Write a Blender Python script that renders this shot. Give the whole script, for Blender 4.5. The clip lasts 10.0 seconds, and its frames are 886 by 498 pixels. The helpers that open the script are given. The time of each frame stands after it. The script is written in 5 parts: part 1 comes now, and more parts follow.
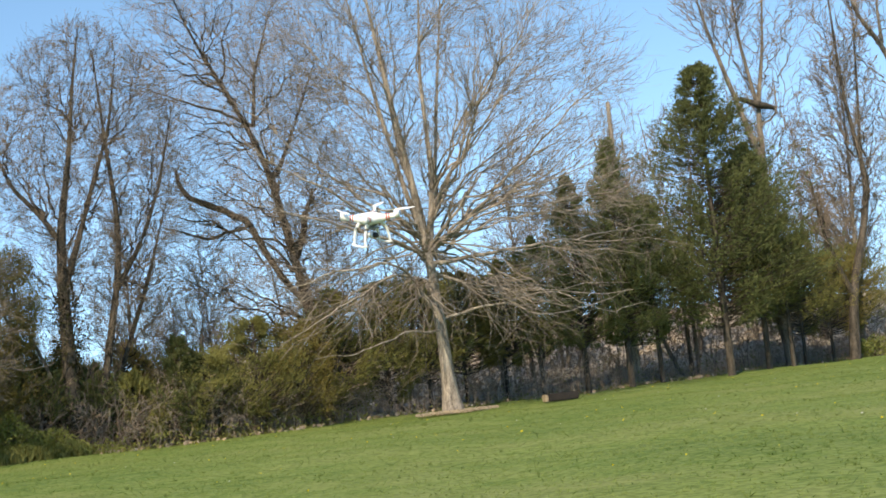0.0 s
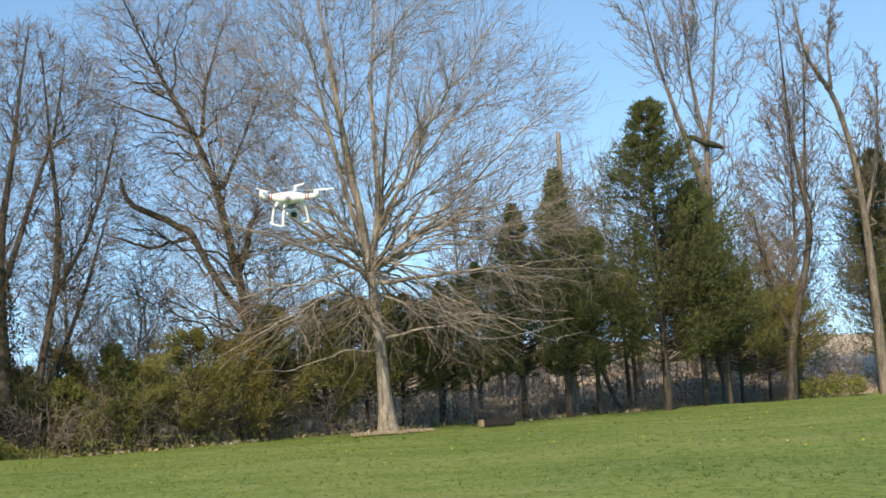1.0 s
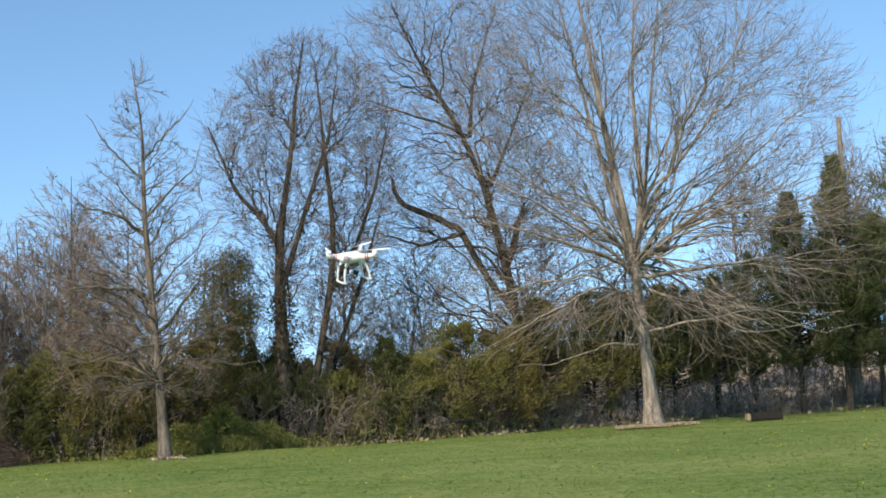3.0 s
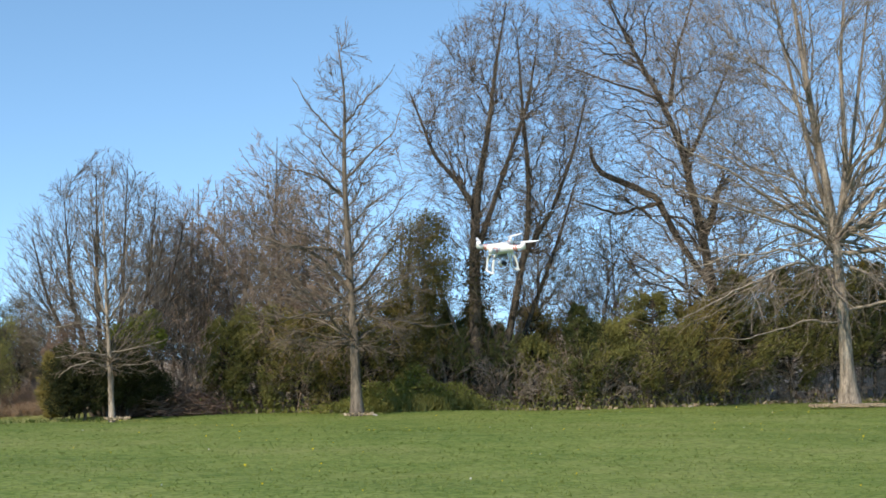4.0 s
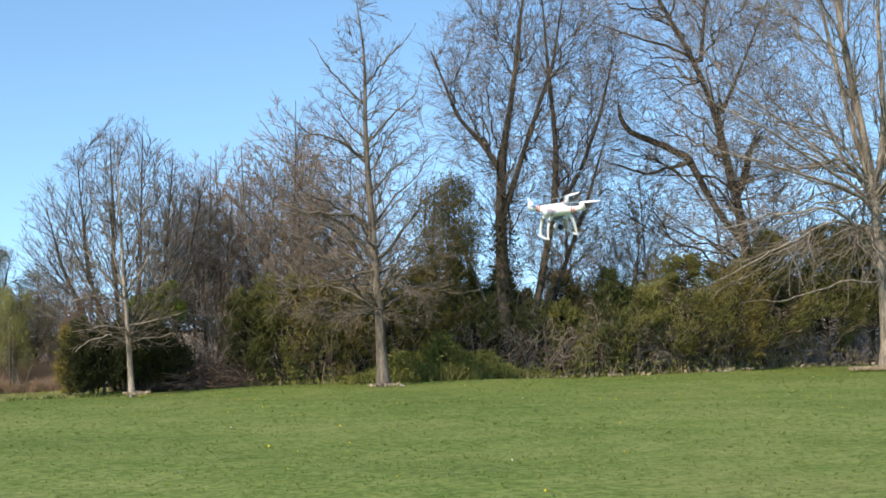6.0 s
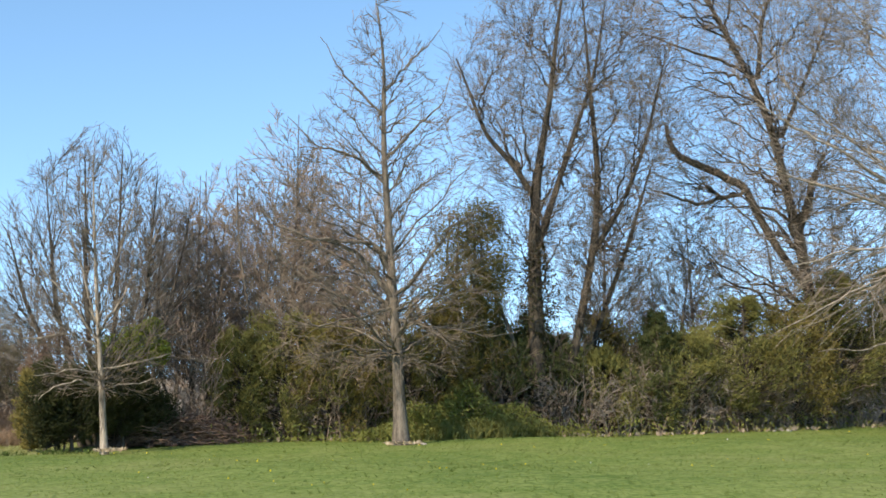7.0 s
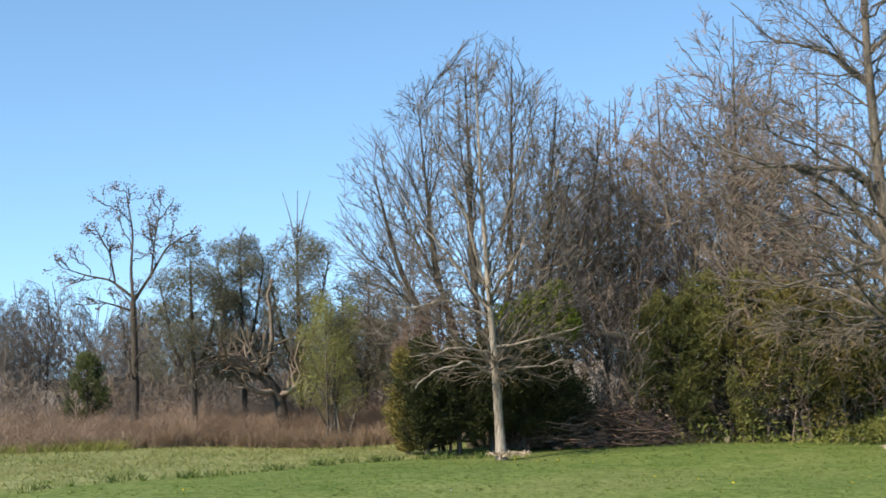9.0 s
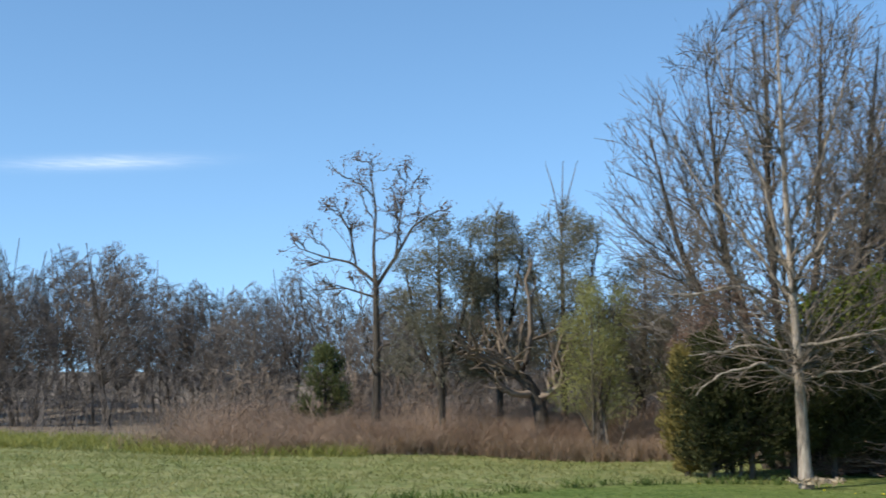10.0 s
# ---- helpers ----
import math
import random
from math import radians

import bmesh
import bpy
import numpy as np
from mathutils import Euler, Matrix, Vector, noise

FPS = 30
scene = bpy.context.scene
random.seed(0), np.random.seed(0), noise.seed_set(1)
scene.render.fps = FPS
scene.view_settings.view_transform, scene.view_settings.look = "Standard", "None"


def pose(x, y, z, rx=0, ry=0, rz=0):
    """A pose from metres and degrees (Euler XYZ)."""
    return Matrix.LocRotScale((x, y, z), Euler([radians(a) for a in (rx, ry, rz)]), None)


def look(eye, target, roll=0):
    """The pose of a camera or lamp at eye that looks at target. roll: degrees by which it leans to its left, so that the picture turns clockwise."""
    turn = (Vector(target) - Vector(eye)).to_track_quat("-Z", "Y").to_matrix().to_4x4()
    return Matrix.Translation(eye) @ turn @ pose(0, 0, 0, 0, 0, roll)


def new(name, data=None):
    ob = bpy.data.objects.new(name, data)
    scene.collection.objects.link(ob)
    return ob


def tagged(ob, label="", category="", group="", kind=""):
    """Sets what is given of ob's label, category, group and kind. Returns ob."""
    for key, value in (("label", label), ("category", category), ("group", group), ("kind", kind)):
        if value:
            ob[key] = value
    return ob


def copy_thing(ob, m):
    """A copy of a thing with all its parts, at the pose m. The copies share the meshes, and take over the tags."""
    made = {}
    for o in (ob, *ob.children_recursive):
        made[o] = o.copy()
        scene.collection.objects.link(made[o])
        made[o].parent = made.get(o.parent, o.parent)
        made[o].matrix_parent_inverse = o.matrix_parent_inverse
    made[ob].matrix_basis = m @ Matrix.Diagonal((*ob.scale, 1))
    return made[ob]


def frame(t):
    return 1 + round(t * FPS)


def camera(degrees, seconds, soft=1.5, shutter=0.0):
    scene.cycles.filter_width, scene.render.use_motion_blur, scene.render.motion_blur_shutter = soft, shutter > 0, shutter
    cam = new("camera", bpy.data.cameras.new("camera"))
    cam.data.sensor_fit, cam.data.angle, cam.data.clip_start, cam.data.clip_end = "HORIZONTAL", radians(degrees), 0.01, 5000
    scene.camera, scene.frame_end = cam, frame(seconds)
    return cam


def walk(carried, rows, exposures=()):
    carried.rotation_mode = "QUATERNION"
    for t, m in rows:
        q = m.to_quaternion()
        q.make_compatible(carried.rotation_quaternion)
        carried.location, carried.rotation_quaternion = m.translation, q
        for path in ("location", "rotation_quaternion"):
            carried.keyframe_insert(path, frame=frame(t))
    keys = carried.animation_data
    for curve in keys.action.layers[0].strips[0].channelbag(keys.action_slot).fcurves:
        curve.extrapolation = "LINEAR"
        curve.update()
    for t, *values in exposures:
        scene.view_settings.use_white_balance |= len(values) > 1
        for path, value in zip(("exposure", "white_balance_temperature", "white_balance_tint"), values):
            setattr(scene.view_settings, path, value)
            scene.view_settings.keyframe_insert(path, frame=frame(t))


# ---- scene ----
FOV = 33.90
cam = camera(FOV, 10.0, soft=1.6, shutter=0.15)
PATH = [
    (0, (-1.912, 2.110, 1.287), (3.449, 10.508, 2.137), -6.09),
    (0.5, (-1.832, 2.085, 1.127), (3.906, 10.215, 2.118), -6.71),
    (1, (-1.738, 2.037, 0.973), (3.914, 10.222, 2.004), -3.60),
    (1.5, (-1.492, 1.890, 0.937), (3.462, 10.532, 1.823), -4.81),
    (2, (-1.152, 1.611, 0.984), (3.218, 10.550, 1.980), -4.51),
    (3.3, (-0.379, 0.184, 1.399), (2.963, 9.561, 2.355), -1.92),
    (3.5, (-0.332, 0.107, 1.447), (2.674, 9.606, 2.306), -0.78),
    (4, (-0.160, 0.038, 1.504), (2.200, 9.724, 2.285), -0.56),
    (4.5, (-0.002, -0.003, 1.552), (2.025, 9.768, 2.201), -0.22),
    (5, (0.040, -0.017, 1.648), (2.048, 9.763, 2.206), 0.21),
    (5.5, (-0.020, -0.005, 1.653), (2.036, 9.767, 2.195), -0.70),
    (6.8, (0.000, 6.380, 1.500), (2.484, 16.036, 2.276), -1.62),
    (7, (0.000, 7.540, 1.500), (2.397, 17.206, 2.406), -0.81),
    (7.5, (0.000, 9.892, 1.500), (1.860, 19.685, 2.295), -1.44),
    (8, (0.000, 12.212, 1.500), (1.263, 22.109, 2.170), -0.65),
    (8.5, (0.000, 14.455, 1.500), (0.669, 24.396, 2.357), -1.97),
    (9, (0.000, 16.590, 1.500), (-0.178, 26.554, 2.334), -1.16),
    (9.5, (0.000, 18.731, 1.500), (-0.839, 28.663, 2.300), -0.48),
    (10, (0.000, 21.262, 1.500), (-2.172, 30.986, 2.349), 0.22),
]
walk(cam, [(t, look(eye, target, roll)) for t, eye, target, roll in PATH], [(0, 1.03, 8200, 10), (1, 0.93, 8200, 10), (3.3, 0.81, 7500, 10), (5.5, 0.85, 7500, 10), (7, 1.09, 7700, 10), (8.5, 1.09, 7800, 10), (9.2, 0.91, 7300, 10), (10, 0.69, 7000, 10)])

# ---- light ----
SUN_AZ, SUN_EL = radians(230), radians(37)     # compass bearing from +y, clockwise
to_sun = Vector((math.sin(SUN_AZ) * math.cos(SUN_EL), math.cos(SUN_AZ) * math.cos(SUN_EL), math.sin(SUN_EL)))
world = bpy.data.worlds.new("sky")
scene.world = world
world.use_nodes = True
wn, wl = world.node_tree.nodes, world.node_tree.links
sky = wn.new("ShaderNodeTexSky")
sky.sky_type, sky.sun_disc = "NISHITA", False
sky.sun_elevation, sky.sun_rotation = SUN_EL, SUN_AZ
sky.air_density, sky.dust_density, sky.ozone_density, sky.altitude = 1.0, 0.0, 3.0, 2200
wn["Background"].inputs["Strength"].default_value = 0.15
sky_co, sky_lift = wn.new("ShaderNodeTexCoord"), wn.new("ShaderNodeMapping")
sky_lift.inputs["Location"].default_value = (0, 0, 0.115)     # clear dry air: little haze along the skyline
wl.new(sky_co.outputs["Generated"], sky_lift.inputs["Vector"])
wl.new(sky_lift.outputs["Vector"], sky.inputs["Vector"])
deep = wn.new("ShaderNodeHueSaturation")
deep.inputs["Hue"].default_value, deep.inputs["Saturation"].default_value = 0.494, 1.10
wl.new(sky.outputs["Color"], deep.inputs["Color"])


def cirrus(azimuth, elevation, long, tall, strength):
    """A faint streak of high cloud round one bearing of the sky."""
    co, sep = wn.new("ShaderNodeTexCoord"), wn.new("ShaderNodeSeparateXYZ")
    wl.new(co.outputs["Generated"], sep.inputs[0])

    def math_node(op, a, c=None):
        m = wn.new("ShaderNodeMath")
        m.operation = op
        for k, v in enumerate((a, c)):
            if isinstance(v, (int, float)):
                m.inputs[k].default_value = v
            elif v is not None:
                wl.new(v, m.inputs[k])
        return m.outputs[0]

    bearing = math_node("ARCTAN2", sep.outputs["X"], sep.outputs["Y"])
    rise = math_node("ARCSINE", sep.outputs["Z"])
    u = math_node("DIVIDE", math_node("SUBTRACT", bearing, radians(azimuth)), radians(long))
    drop = math_node("MULTIPLY", math_node("SUBTRACT", bearing, radians(azimuth)), 0.06)
    v = math_node("DIVIDE", math_node("SUBTRACT", math_node("SUBTRACT", rise, drop), radians(elevation)), radians(tall))
    fall = math_node("POWER", 2.718, math_node("MULTIPLY", math_node("ADD", math_node("MULTIPLY", u, u), math_node("MULTIPLY", v, v)), -1.0))
    tex, mp = wn.new("ShaderNodeTexNoise"), wn.new("ShaderNodeMapping")
    mp.inputs["Scale"].default_value = (14, 14, 160)
    wl.new(co.outputs["Generated"], mp.inputs["Vector"])
    wl.new(mp.outputs["Vector"], tex.inputs["Vector"])
    tex.inputs["Detail"].default_value = 6
    return math_node("MULTIPLY", math_node("MULTIPLY", fall, tex.outputs["Fac"]), strength)


veil = wn.new("ShaderNodeMix")
veil.data_type = "RGBA"
veil.inputs["B"].default_value = (6.2, 6.6, 7.0, 1)
wl.new(deep.outputs["Color"], veil.inputs["A"])
wl.new(cirrus(-25.9, 8.0, 3.0, 0.24, 0.45), veil.inputs["Factor"])
wl.new(veil.outputs["Result"], wn["Background"].inputs["Color"])
sun = new("sun", bpy.data.lights.new("sun", "SUN"))
sun.data.energy, sun.data.angle, sun.data.color = 3.0, radians(0.53), (1.0, 0.94, 0.84)
sun.matrix_world = look((0, 0, 60), Vector((0, 0, 60)) - to_sun)


# ---- materials ----
def material(name, low, high, scale=8.0, rough=0.85, stretch=(1, 1, 1), bump=0.3, fine=6.0, vary=0.15,
             translucent=0.0, metal=0.0, contrast=(0.3, 0.7), spec=0.3):
    """Two-scale noise between two colours, with relief, and a slight change from object to object and clump to clump."""
    m = bpy.data.materials.new(name)
    m.use_nodes = True
    n, l = m.node_tree.nodes, m.node_tree.links
    p = n["Principled BSDF"]
    co, mp = n.new("ShaderNodeTexCoord"), n.new("ShaderNodeMapping")
    mp.inputs["Scale"].default_value = stretch
    l.new(co.outputs["Object"], mp.inputs["Vector"])
    a, b = n.new("ShaderNodeTexNoise"), n.new("ShaderNodeTexNoise")
    a.inputs["Scale"].default_value, b.inputs["Scale"].default_value = scale, scale * fine
    a.inputs["Detail"].default_value, b.inputs["Detail"].default_value = 5, 4
    for t in (a, b):
        l.new(mp.outputs["Vector"], t.inputs["Vector"])
    mix = n.new("ShaderNodeMath")
    mix.operation = "MULTIPLY_ADD"
    mix.inputs[1].default_value = 0.55
    l.new(a.outputs["Fac"], mix.inputs[0])
    half = n.new("ShaderNodeMath")
    half.operation = "MULTIPLY"
    half.inputs[1].default_value = 0.45
    l.new(b.outputs["Fac"], half.inputs[0])
    l.new(half.outputs[0], mix.inputs[2])
    ramp = n.new("ShaderNodeValToRGB")
    ramp.color_ramp.elements[0].position, ramp.color_ramp.elements[1].position = contrast
    ramp.color_ramp.elements[0].color, ramp.color_ramp.elements[1].color = (*low, 1), (*high, 1)
    l.new(mix.outputs[0], ramp.inputs["Fac"])
    info, geo, hsv = n.new("ShaderNodeObjectInfo"), n.new("ShaderNodeNewGeometry"), n.new("ShaderNodeHueSaturation")
    val = n.new("ShaderNodeMath")
    val.operation = "ADD"
    l.new(info.outputs["Random"], val.inputs[0])
    l.new(geo.outputs["Random Per Island"], val.inputs[1])
    rng_map = n.new("ShaderNodeMapRange")
    rng_map.inputs["From Max"].default_value = 2.0
    rng_map.inputs["To Min"].default_value, rng_map.inputs["To Max"].default_value = 1 - vary, 1 + vary
    l.new(val.outputs[0], rng_map.inputs["Value"])
    l.new(rng_map.outputs["Result"], hsv.inputs["Value"])
    l.new(ramp.outputs["Color"], hsv.inputs["Color"])
    l.new(hsv.outputs["Color"], p.inputs["Base Color"])
    p.inputs["Roughness"].default_value, p.inputs["Metallic"].default_value = rough, metal
    p.inputs["Specular IOR Level"].default_value = spec
    if bump:
        bp = n.new("ShaderNodeBump")
        bp.inputs["Strength"].default_value, bp.inputs["Distance"].default_value = bump, 0.03
        l.new(mix.outputs[0], bp.inputs["Height"])
        l.new(bp.outputs["Normal"], p.inputs["Normal"])
    if translucent:
        tr, ms = n.new("ShaderNodeBsdfTranslucent"), n.new("ShaderNodeMixShader")
        l.new(hsv.outputs["Color"], tr.inputs["Color"])
        ms.inputs["Fac"].default_value = translucent
        l.new(p.outputs["BSDF"], ms.inputs[1])
        l.new(tr.outputs["BSDF"], ms.inputs[2])
        l.new(ms.outputs["Shader"], n["Material Output"].inputs["Surface"])
    return m


BARK_PALE = material("pale_bark", (0.10, 0.082, 0.065), (0.42, 0.355, 0.285), 7, stretch=(1, 1, 0.16), bump=1.0, contrast=(0.38, 0.62))
BARK_GREY = material("grey_bark", (0.06, 0.05, 0.04), (0.24, 0.20, 0.16), 7, stretch=(1, 1, 0.16), bump=1.0, contrast=(0.38, 0.62))
BARK_DARK = material("dark_bark", (0.025, 0.021, 0.017), (0.11, 0.09, 0.07), 7, stretch=(1, 1, 0.16), bump=1.0, contrast=(0.38, 0.62))
TWIG_TAN = material("tan_twigs", (0.15, 0.12, 0.098), (0.34, 0.285, 0.24), 2, bump=0, vary=0.3)
TWIG_GREY = material("grey_twigs", (0.115, 0.088, 0.068), (0.26, 0.205, 0.16), 2, bump=0, vary=0.3)
# dull brown, with the far wood's distance haze mixed in as grey
TWIG_DULL_HAZED = material("dull_hazed_twigs", (0.10, 0.088, 0.080), (0.21, 0.185, 0.165), 2, bump=0, vary=0.3)
STRAND = material("grey_green_strands", (0.14, 0.135, 0.095), (0.30, 0.28, 0.21), 2, bump=0, vary=0.3)
TWIG_RED = material("reddish_twigs", (0.20, 0.145, 0.11), (0.42, 0.32, 0.255), 2, bump=0, vary=0.3)
CEDAR = material("cedar_foliage", (0.095, 0.10, 0.03), (0.28, 0.265, 0.09), 1.2, bump=0, vary=0.4, translucent=0.28)
CEDAR_BLUE = material("blue_cedar_foliage", (0.07, 0.09, 0.033), (0.20, 0.22, 0.085), 1.2, bump=0, vary=0.35, translucent=0.35)
# cedar green darkened to carry the shade behind the small tree
CEDAR_SHADED = material("shaded_cedar_foliage", (0.025, 0.032, 0.012), (0.085, 0.088, 0.03), 1.2, bump=0, vary=0.35, translucent=0.2)
CEDAR_RUST = material("rusty_cedar_foliage", (0.13, 0.112, 0.033), (0.34, 0.275, 0.095), 1.2, bump=0, vary=0.35, translucent=0.35)
IVY = material("ivy_leaves", (0.04, 0.038, 0.016), (0.11, 0.10, 0.04), 1.5, bump=0, vary=0.4, translucent=0.15)
SPRING = material("spring_leaves", (0.16, 0.21, 0.03), (0.32, 0.36, 0.075), 1.5, bump=0, vary=0.3, translucent=0.35)
WILLOW = material("willow_catkins", (0.24, 0.245, 0.08), (0.42, 0.41, 0.17), 1.5, bump=0, vary=0.3, translucent=0.35)
OLIVE = material("grey_green_leaves", (0.12, 0.115, 0.072), (0.26, 0.24, 0.165), 1.5, bump=0, vary=0.3, translucent=0.3)
SEED = material("dry_seed_heads", (0.10, 0.06, 0.045), (0.24, 0.16, 0.12), 2, bump=0, vary=0.3)
STRAW = material("reddish_dry_grass", (0.30, 0.205, 0.145), (0.58, 0.44, 0.33), 1.0, bump=0, vary=0.35, translucent=0.3)
WEED = material("fresh_weeds", (0.15, 0.17, 0.04), (0.32, 0.32, 0.10), 1.5, bump=0, vary=0.3, translucent=0.35)
OLIVE_WEED = material("olive_weeds", (0.16, 0.17, 0.045), (0.34, 0.33, 0.12), 1.5, bump=0, vary=0.35, translucent=0.35)
BLADE = material("lawn_blades", (0.115, 0.19, 0.042), (0.30, 0.345, 0.11), 0.25, bump=0, vary=0.25, translucent=0.5, fine=12)
VERGE = material("dark_verge_blades", (0.05, 0.09, 0.018), (0.13, 0.18, 0.045), 0.8, bump=0, vary=0.3, translucent=0.3)
PALE_BLADE = material("pale_field_blades", (0.13, 0.17, 0.042), (0.33, 0.31, 0.14), 0.5, bump=0, vary=0.3, translucent=0.35)
LITTER = material("dead_leaf_litter", (0.20, 0.15, 0.105), (0.48, 0.39, 0.30), 2, bump=0, vary=0.35)
MULCH = material("pale_wood_chips", (0.26, 0.20, 0.13), (0.52, 0.43, 0.31), 14, bump=0.6, vary=0.2)
TIMBER = material("charred_timber", (0.012, 0.010, 0.009), (0.035, 0.028, 0.024), 9, bump=0.5)
TIMBER_END = material("raw_timber_end", (0.22, 0.16, 0.10), (0.38, 0.29, 0.19), 20, bump=0.3)
STONE = material("pale_field_stone", (0.20, 0.18, 0.16), (0.40, 0.37, 0.33), 6, bump=0.5)
DANDELION = material("dandelion_yellow", (0.75, 0.55, 0.02), (0.85, 0.68, 0.05), 3, bump=0)
PETAL = material("clover_white", (0.6, 0.6, 0.55), (0.8, 0.8, 0.75), 3, bump=0)
SHELL = material("white_plastic", (0.78, 0.78, 0.78), (0.84, 0.84, 0.84), 12, rough=0.28, bump=0, vary=0.02, spec=0.5)
GREY_PLASTIC = material("grey_plastic", (0.24, 0.25, 0.26), (0.32, 0.33, 0.34), 20, rough=0.45, bump=0, vary=0.05)
BLACK_PLASTIC = material("black_plastic", (0.012, 0.012, 0.013), (0.03, 0.03, 0.032), 20, rough=0.4, bump=0, vary=0.05)
RED_TAPE = material("red_tape", (0.50, 0.03, 0.03), (0.62, 0.05, 0.05), 20, rough=0.4, bump=0, vary=0.05)
BRUSHED = material("brushed_metal", (0.45, 0.45, 0.46), (0.6, 0.6, 0.61), 40, rough=0.35, bump=0, metal=1.0, vary=0.05)
LENS = material("lens_glass", (0.006, 0.006, 0.01), (0.012, 0.012, 0.02), 30, rough=0.05, bump=0, spec=0.8)
CABLE = material("cable_rubber", (0.02, 0.02, 0.02), (0.04, 0.04, 0.04), 20, bump=0)


def ground_material():
    """Lawn green, with a paler dry field on the far left and bare litter under the trees."""
    m = bpy.data.materials.new("grassland")
    m.use_nodes = True
    n, l = m.node_tree.nodes, m.node_tree.links
    p = n["Principled BSDF"]
    p.inputs["Roughness"].default_value, p.inputs["Specular IOR Level"].default_value = 0.9, 0.15
    co = n.new("ShaderNodeTexCoord")

    def noise_tex(scale, detail=5):
        t = n.new("ShaderNodeTexNoise")
        t.inputs["Scale"].default_value, t.inputs["Detail"].default_value = scale, detail
        l.new(co.outputs["Object"], t.inputs["Vector"])
        return t

    def ramp(src, stops):
        r = n.new("ShaderNodeValToRGB")
        while len(r.color_ramp.elements) < len(stops):
            r.color_ramp.elements.new(0.5)
        for e, (pos, col) in zip(r.color_ramp.elements, stops):
            e.position, e.color = pos, (*col, 1)
        l.new(src, r.inputs["Fac"])
        return r

    def blend(fac, a, b, how="MIX"):
        x = n.new("ShaderNodeMix")
        x.data_type, x.blend_type = "RGBA", how
        if isinstance(fac, float):
            x.inputs["Factor"].default_value = fac
        else:
            l.new(fac, x.inputs["Factor"])
        l.new(a, x.inputs["A"])
        l.new(b, x.inputs["B"])
        return x.outputs["Result"]

    big, mid, fine = noise_tex(0.22), noise_tex(1.4), noise_tex(9, 8)
    lawn = ramp(big.outputs["Fac"], [(0.36, (0.08, 0.135, 0.025)), (0.5, (0.135, 0.19, 0.040)), (0.64, (0.215, 0.23, 0.080))])
    mott = ramp(mid.outputs["Fac"], [(0.40, (0.07, 0.13, 0.023)), (0.60, (0.21, 0.245, 0.08))])
    spots = ramp(fine.outputs["Fac"], [(0.42, (0.05, 0.09, 0.017)), (0.58, (0.25, 0.31, 0.10))])
    green = blend(0.35, blend(0.4, lawn.outputs["Color"], mott.outputs["Color"]), spots.outputs["Color"])
    dry = blend(0.4, ramp(mid.outputs["Fac"], [(0.3, (0.15, 0.19, 0.055)), (0.65, (0.37, 0.34, 0.17))]).outputs["Color"], spots.outputs["Color"])
    litter = ramp(noise_tex(5).outputs["Fac"], [(0.3, (0.11, 0.085, 0.06)), (0.65, (0.32, 0.265, 0.205))])
    zone = n.new("ShaderNodeVertexColor")
    zone.layer_name = "cover"
    sep = n.new("ShaderNodeSeparateColor")
    l.new(zone.outputs["Color"], sep.inputs["Color"])
    colour = blend(sep.outputs["Red"], green, dry)
    colour = blend(sep.outputs["Green"], colour, litter.outputs["Color"])
    pale = ramp(noise_tex(3).outputs["Fac"], [(0.3, (0.32, 0.26, 0.20)), (0.65, (0.52, 0.44, 0.36))])
    colour = blend(sep.outputs["Blue"], colour, pale.outputs["Color"])
    l.new(colour, p.inputs["Base Color"])
    bp = n.new("ShaderNodeBump")
    bp.inputs["Strength"].default_value, bp.inputs["Distance"].default_value = 0.7, 0.05
    l.new(fine.outputs["Fac"], bp.inputs["Height"])
    l.new(bp.outputs["Normal"], p.inputs["Normal"])
    return m


GRASSLAND = ground_material()


# ---- mesh helpers ----
def make_mesh(name, chunks, mat, smooth=True):
    """One mesh from (vertices, faces) arrays; faces of one chunk have one corner count. mat: one material, or one per chunk."""
    mats = mat if isinstance(mat, list) else [mat]
    me = bpy.data.meshes.new(name)
    nv = sum(len(v) for v, f in chunks)
    nl = sum(f.size for v, f in chunks)
    nf = sum(len(f) for v, f in chunks)
    me.vertices.add(nv)
    me.loops.add(nl)
    me.polygons.add(nf)
    me.vertices.foreach_set("co", np.concatenate([v for v, f in chunks]).astype(np.float32).ravel())
    off, loops, sizes, idx = 0, [], [], []
    for k, (v, f) in enumerate(chunks):
        loops.append((f + off).ravel())
        sizes.append(np.full(len(f), f.shape[1]))
        idx.append(np.full(len(f), k if len(mats) > 1 else 0))
        off += len(v)
    sizes = np.concatenate(sizes)
    me.loops.foreach_set("vertex_index", np.concatenate(loops).astype(np.int32))
    me.polygons.foreach_set("loop_start", np.r_[0, np.cumsum(sizes)[:-1]].astype(np.int32))
    me.polygons.foreach_set("material_index", np.concatenate(idx).astype(np.int32))
    me.polygons.foreach_set("use_smooth", np.full(nf, smooth))
    for m in mats:
        me.materials.append(m)
    me.update(calc_edges=True)
    return me


def unit(v):
    return v / np.maximum(np.linalg.norm(v, axis=-1, keepdims=True), 1e-9)


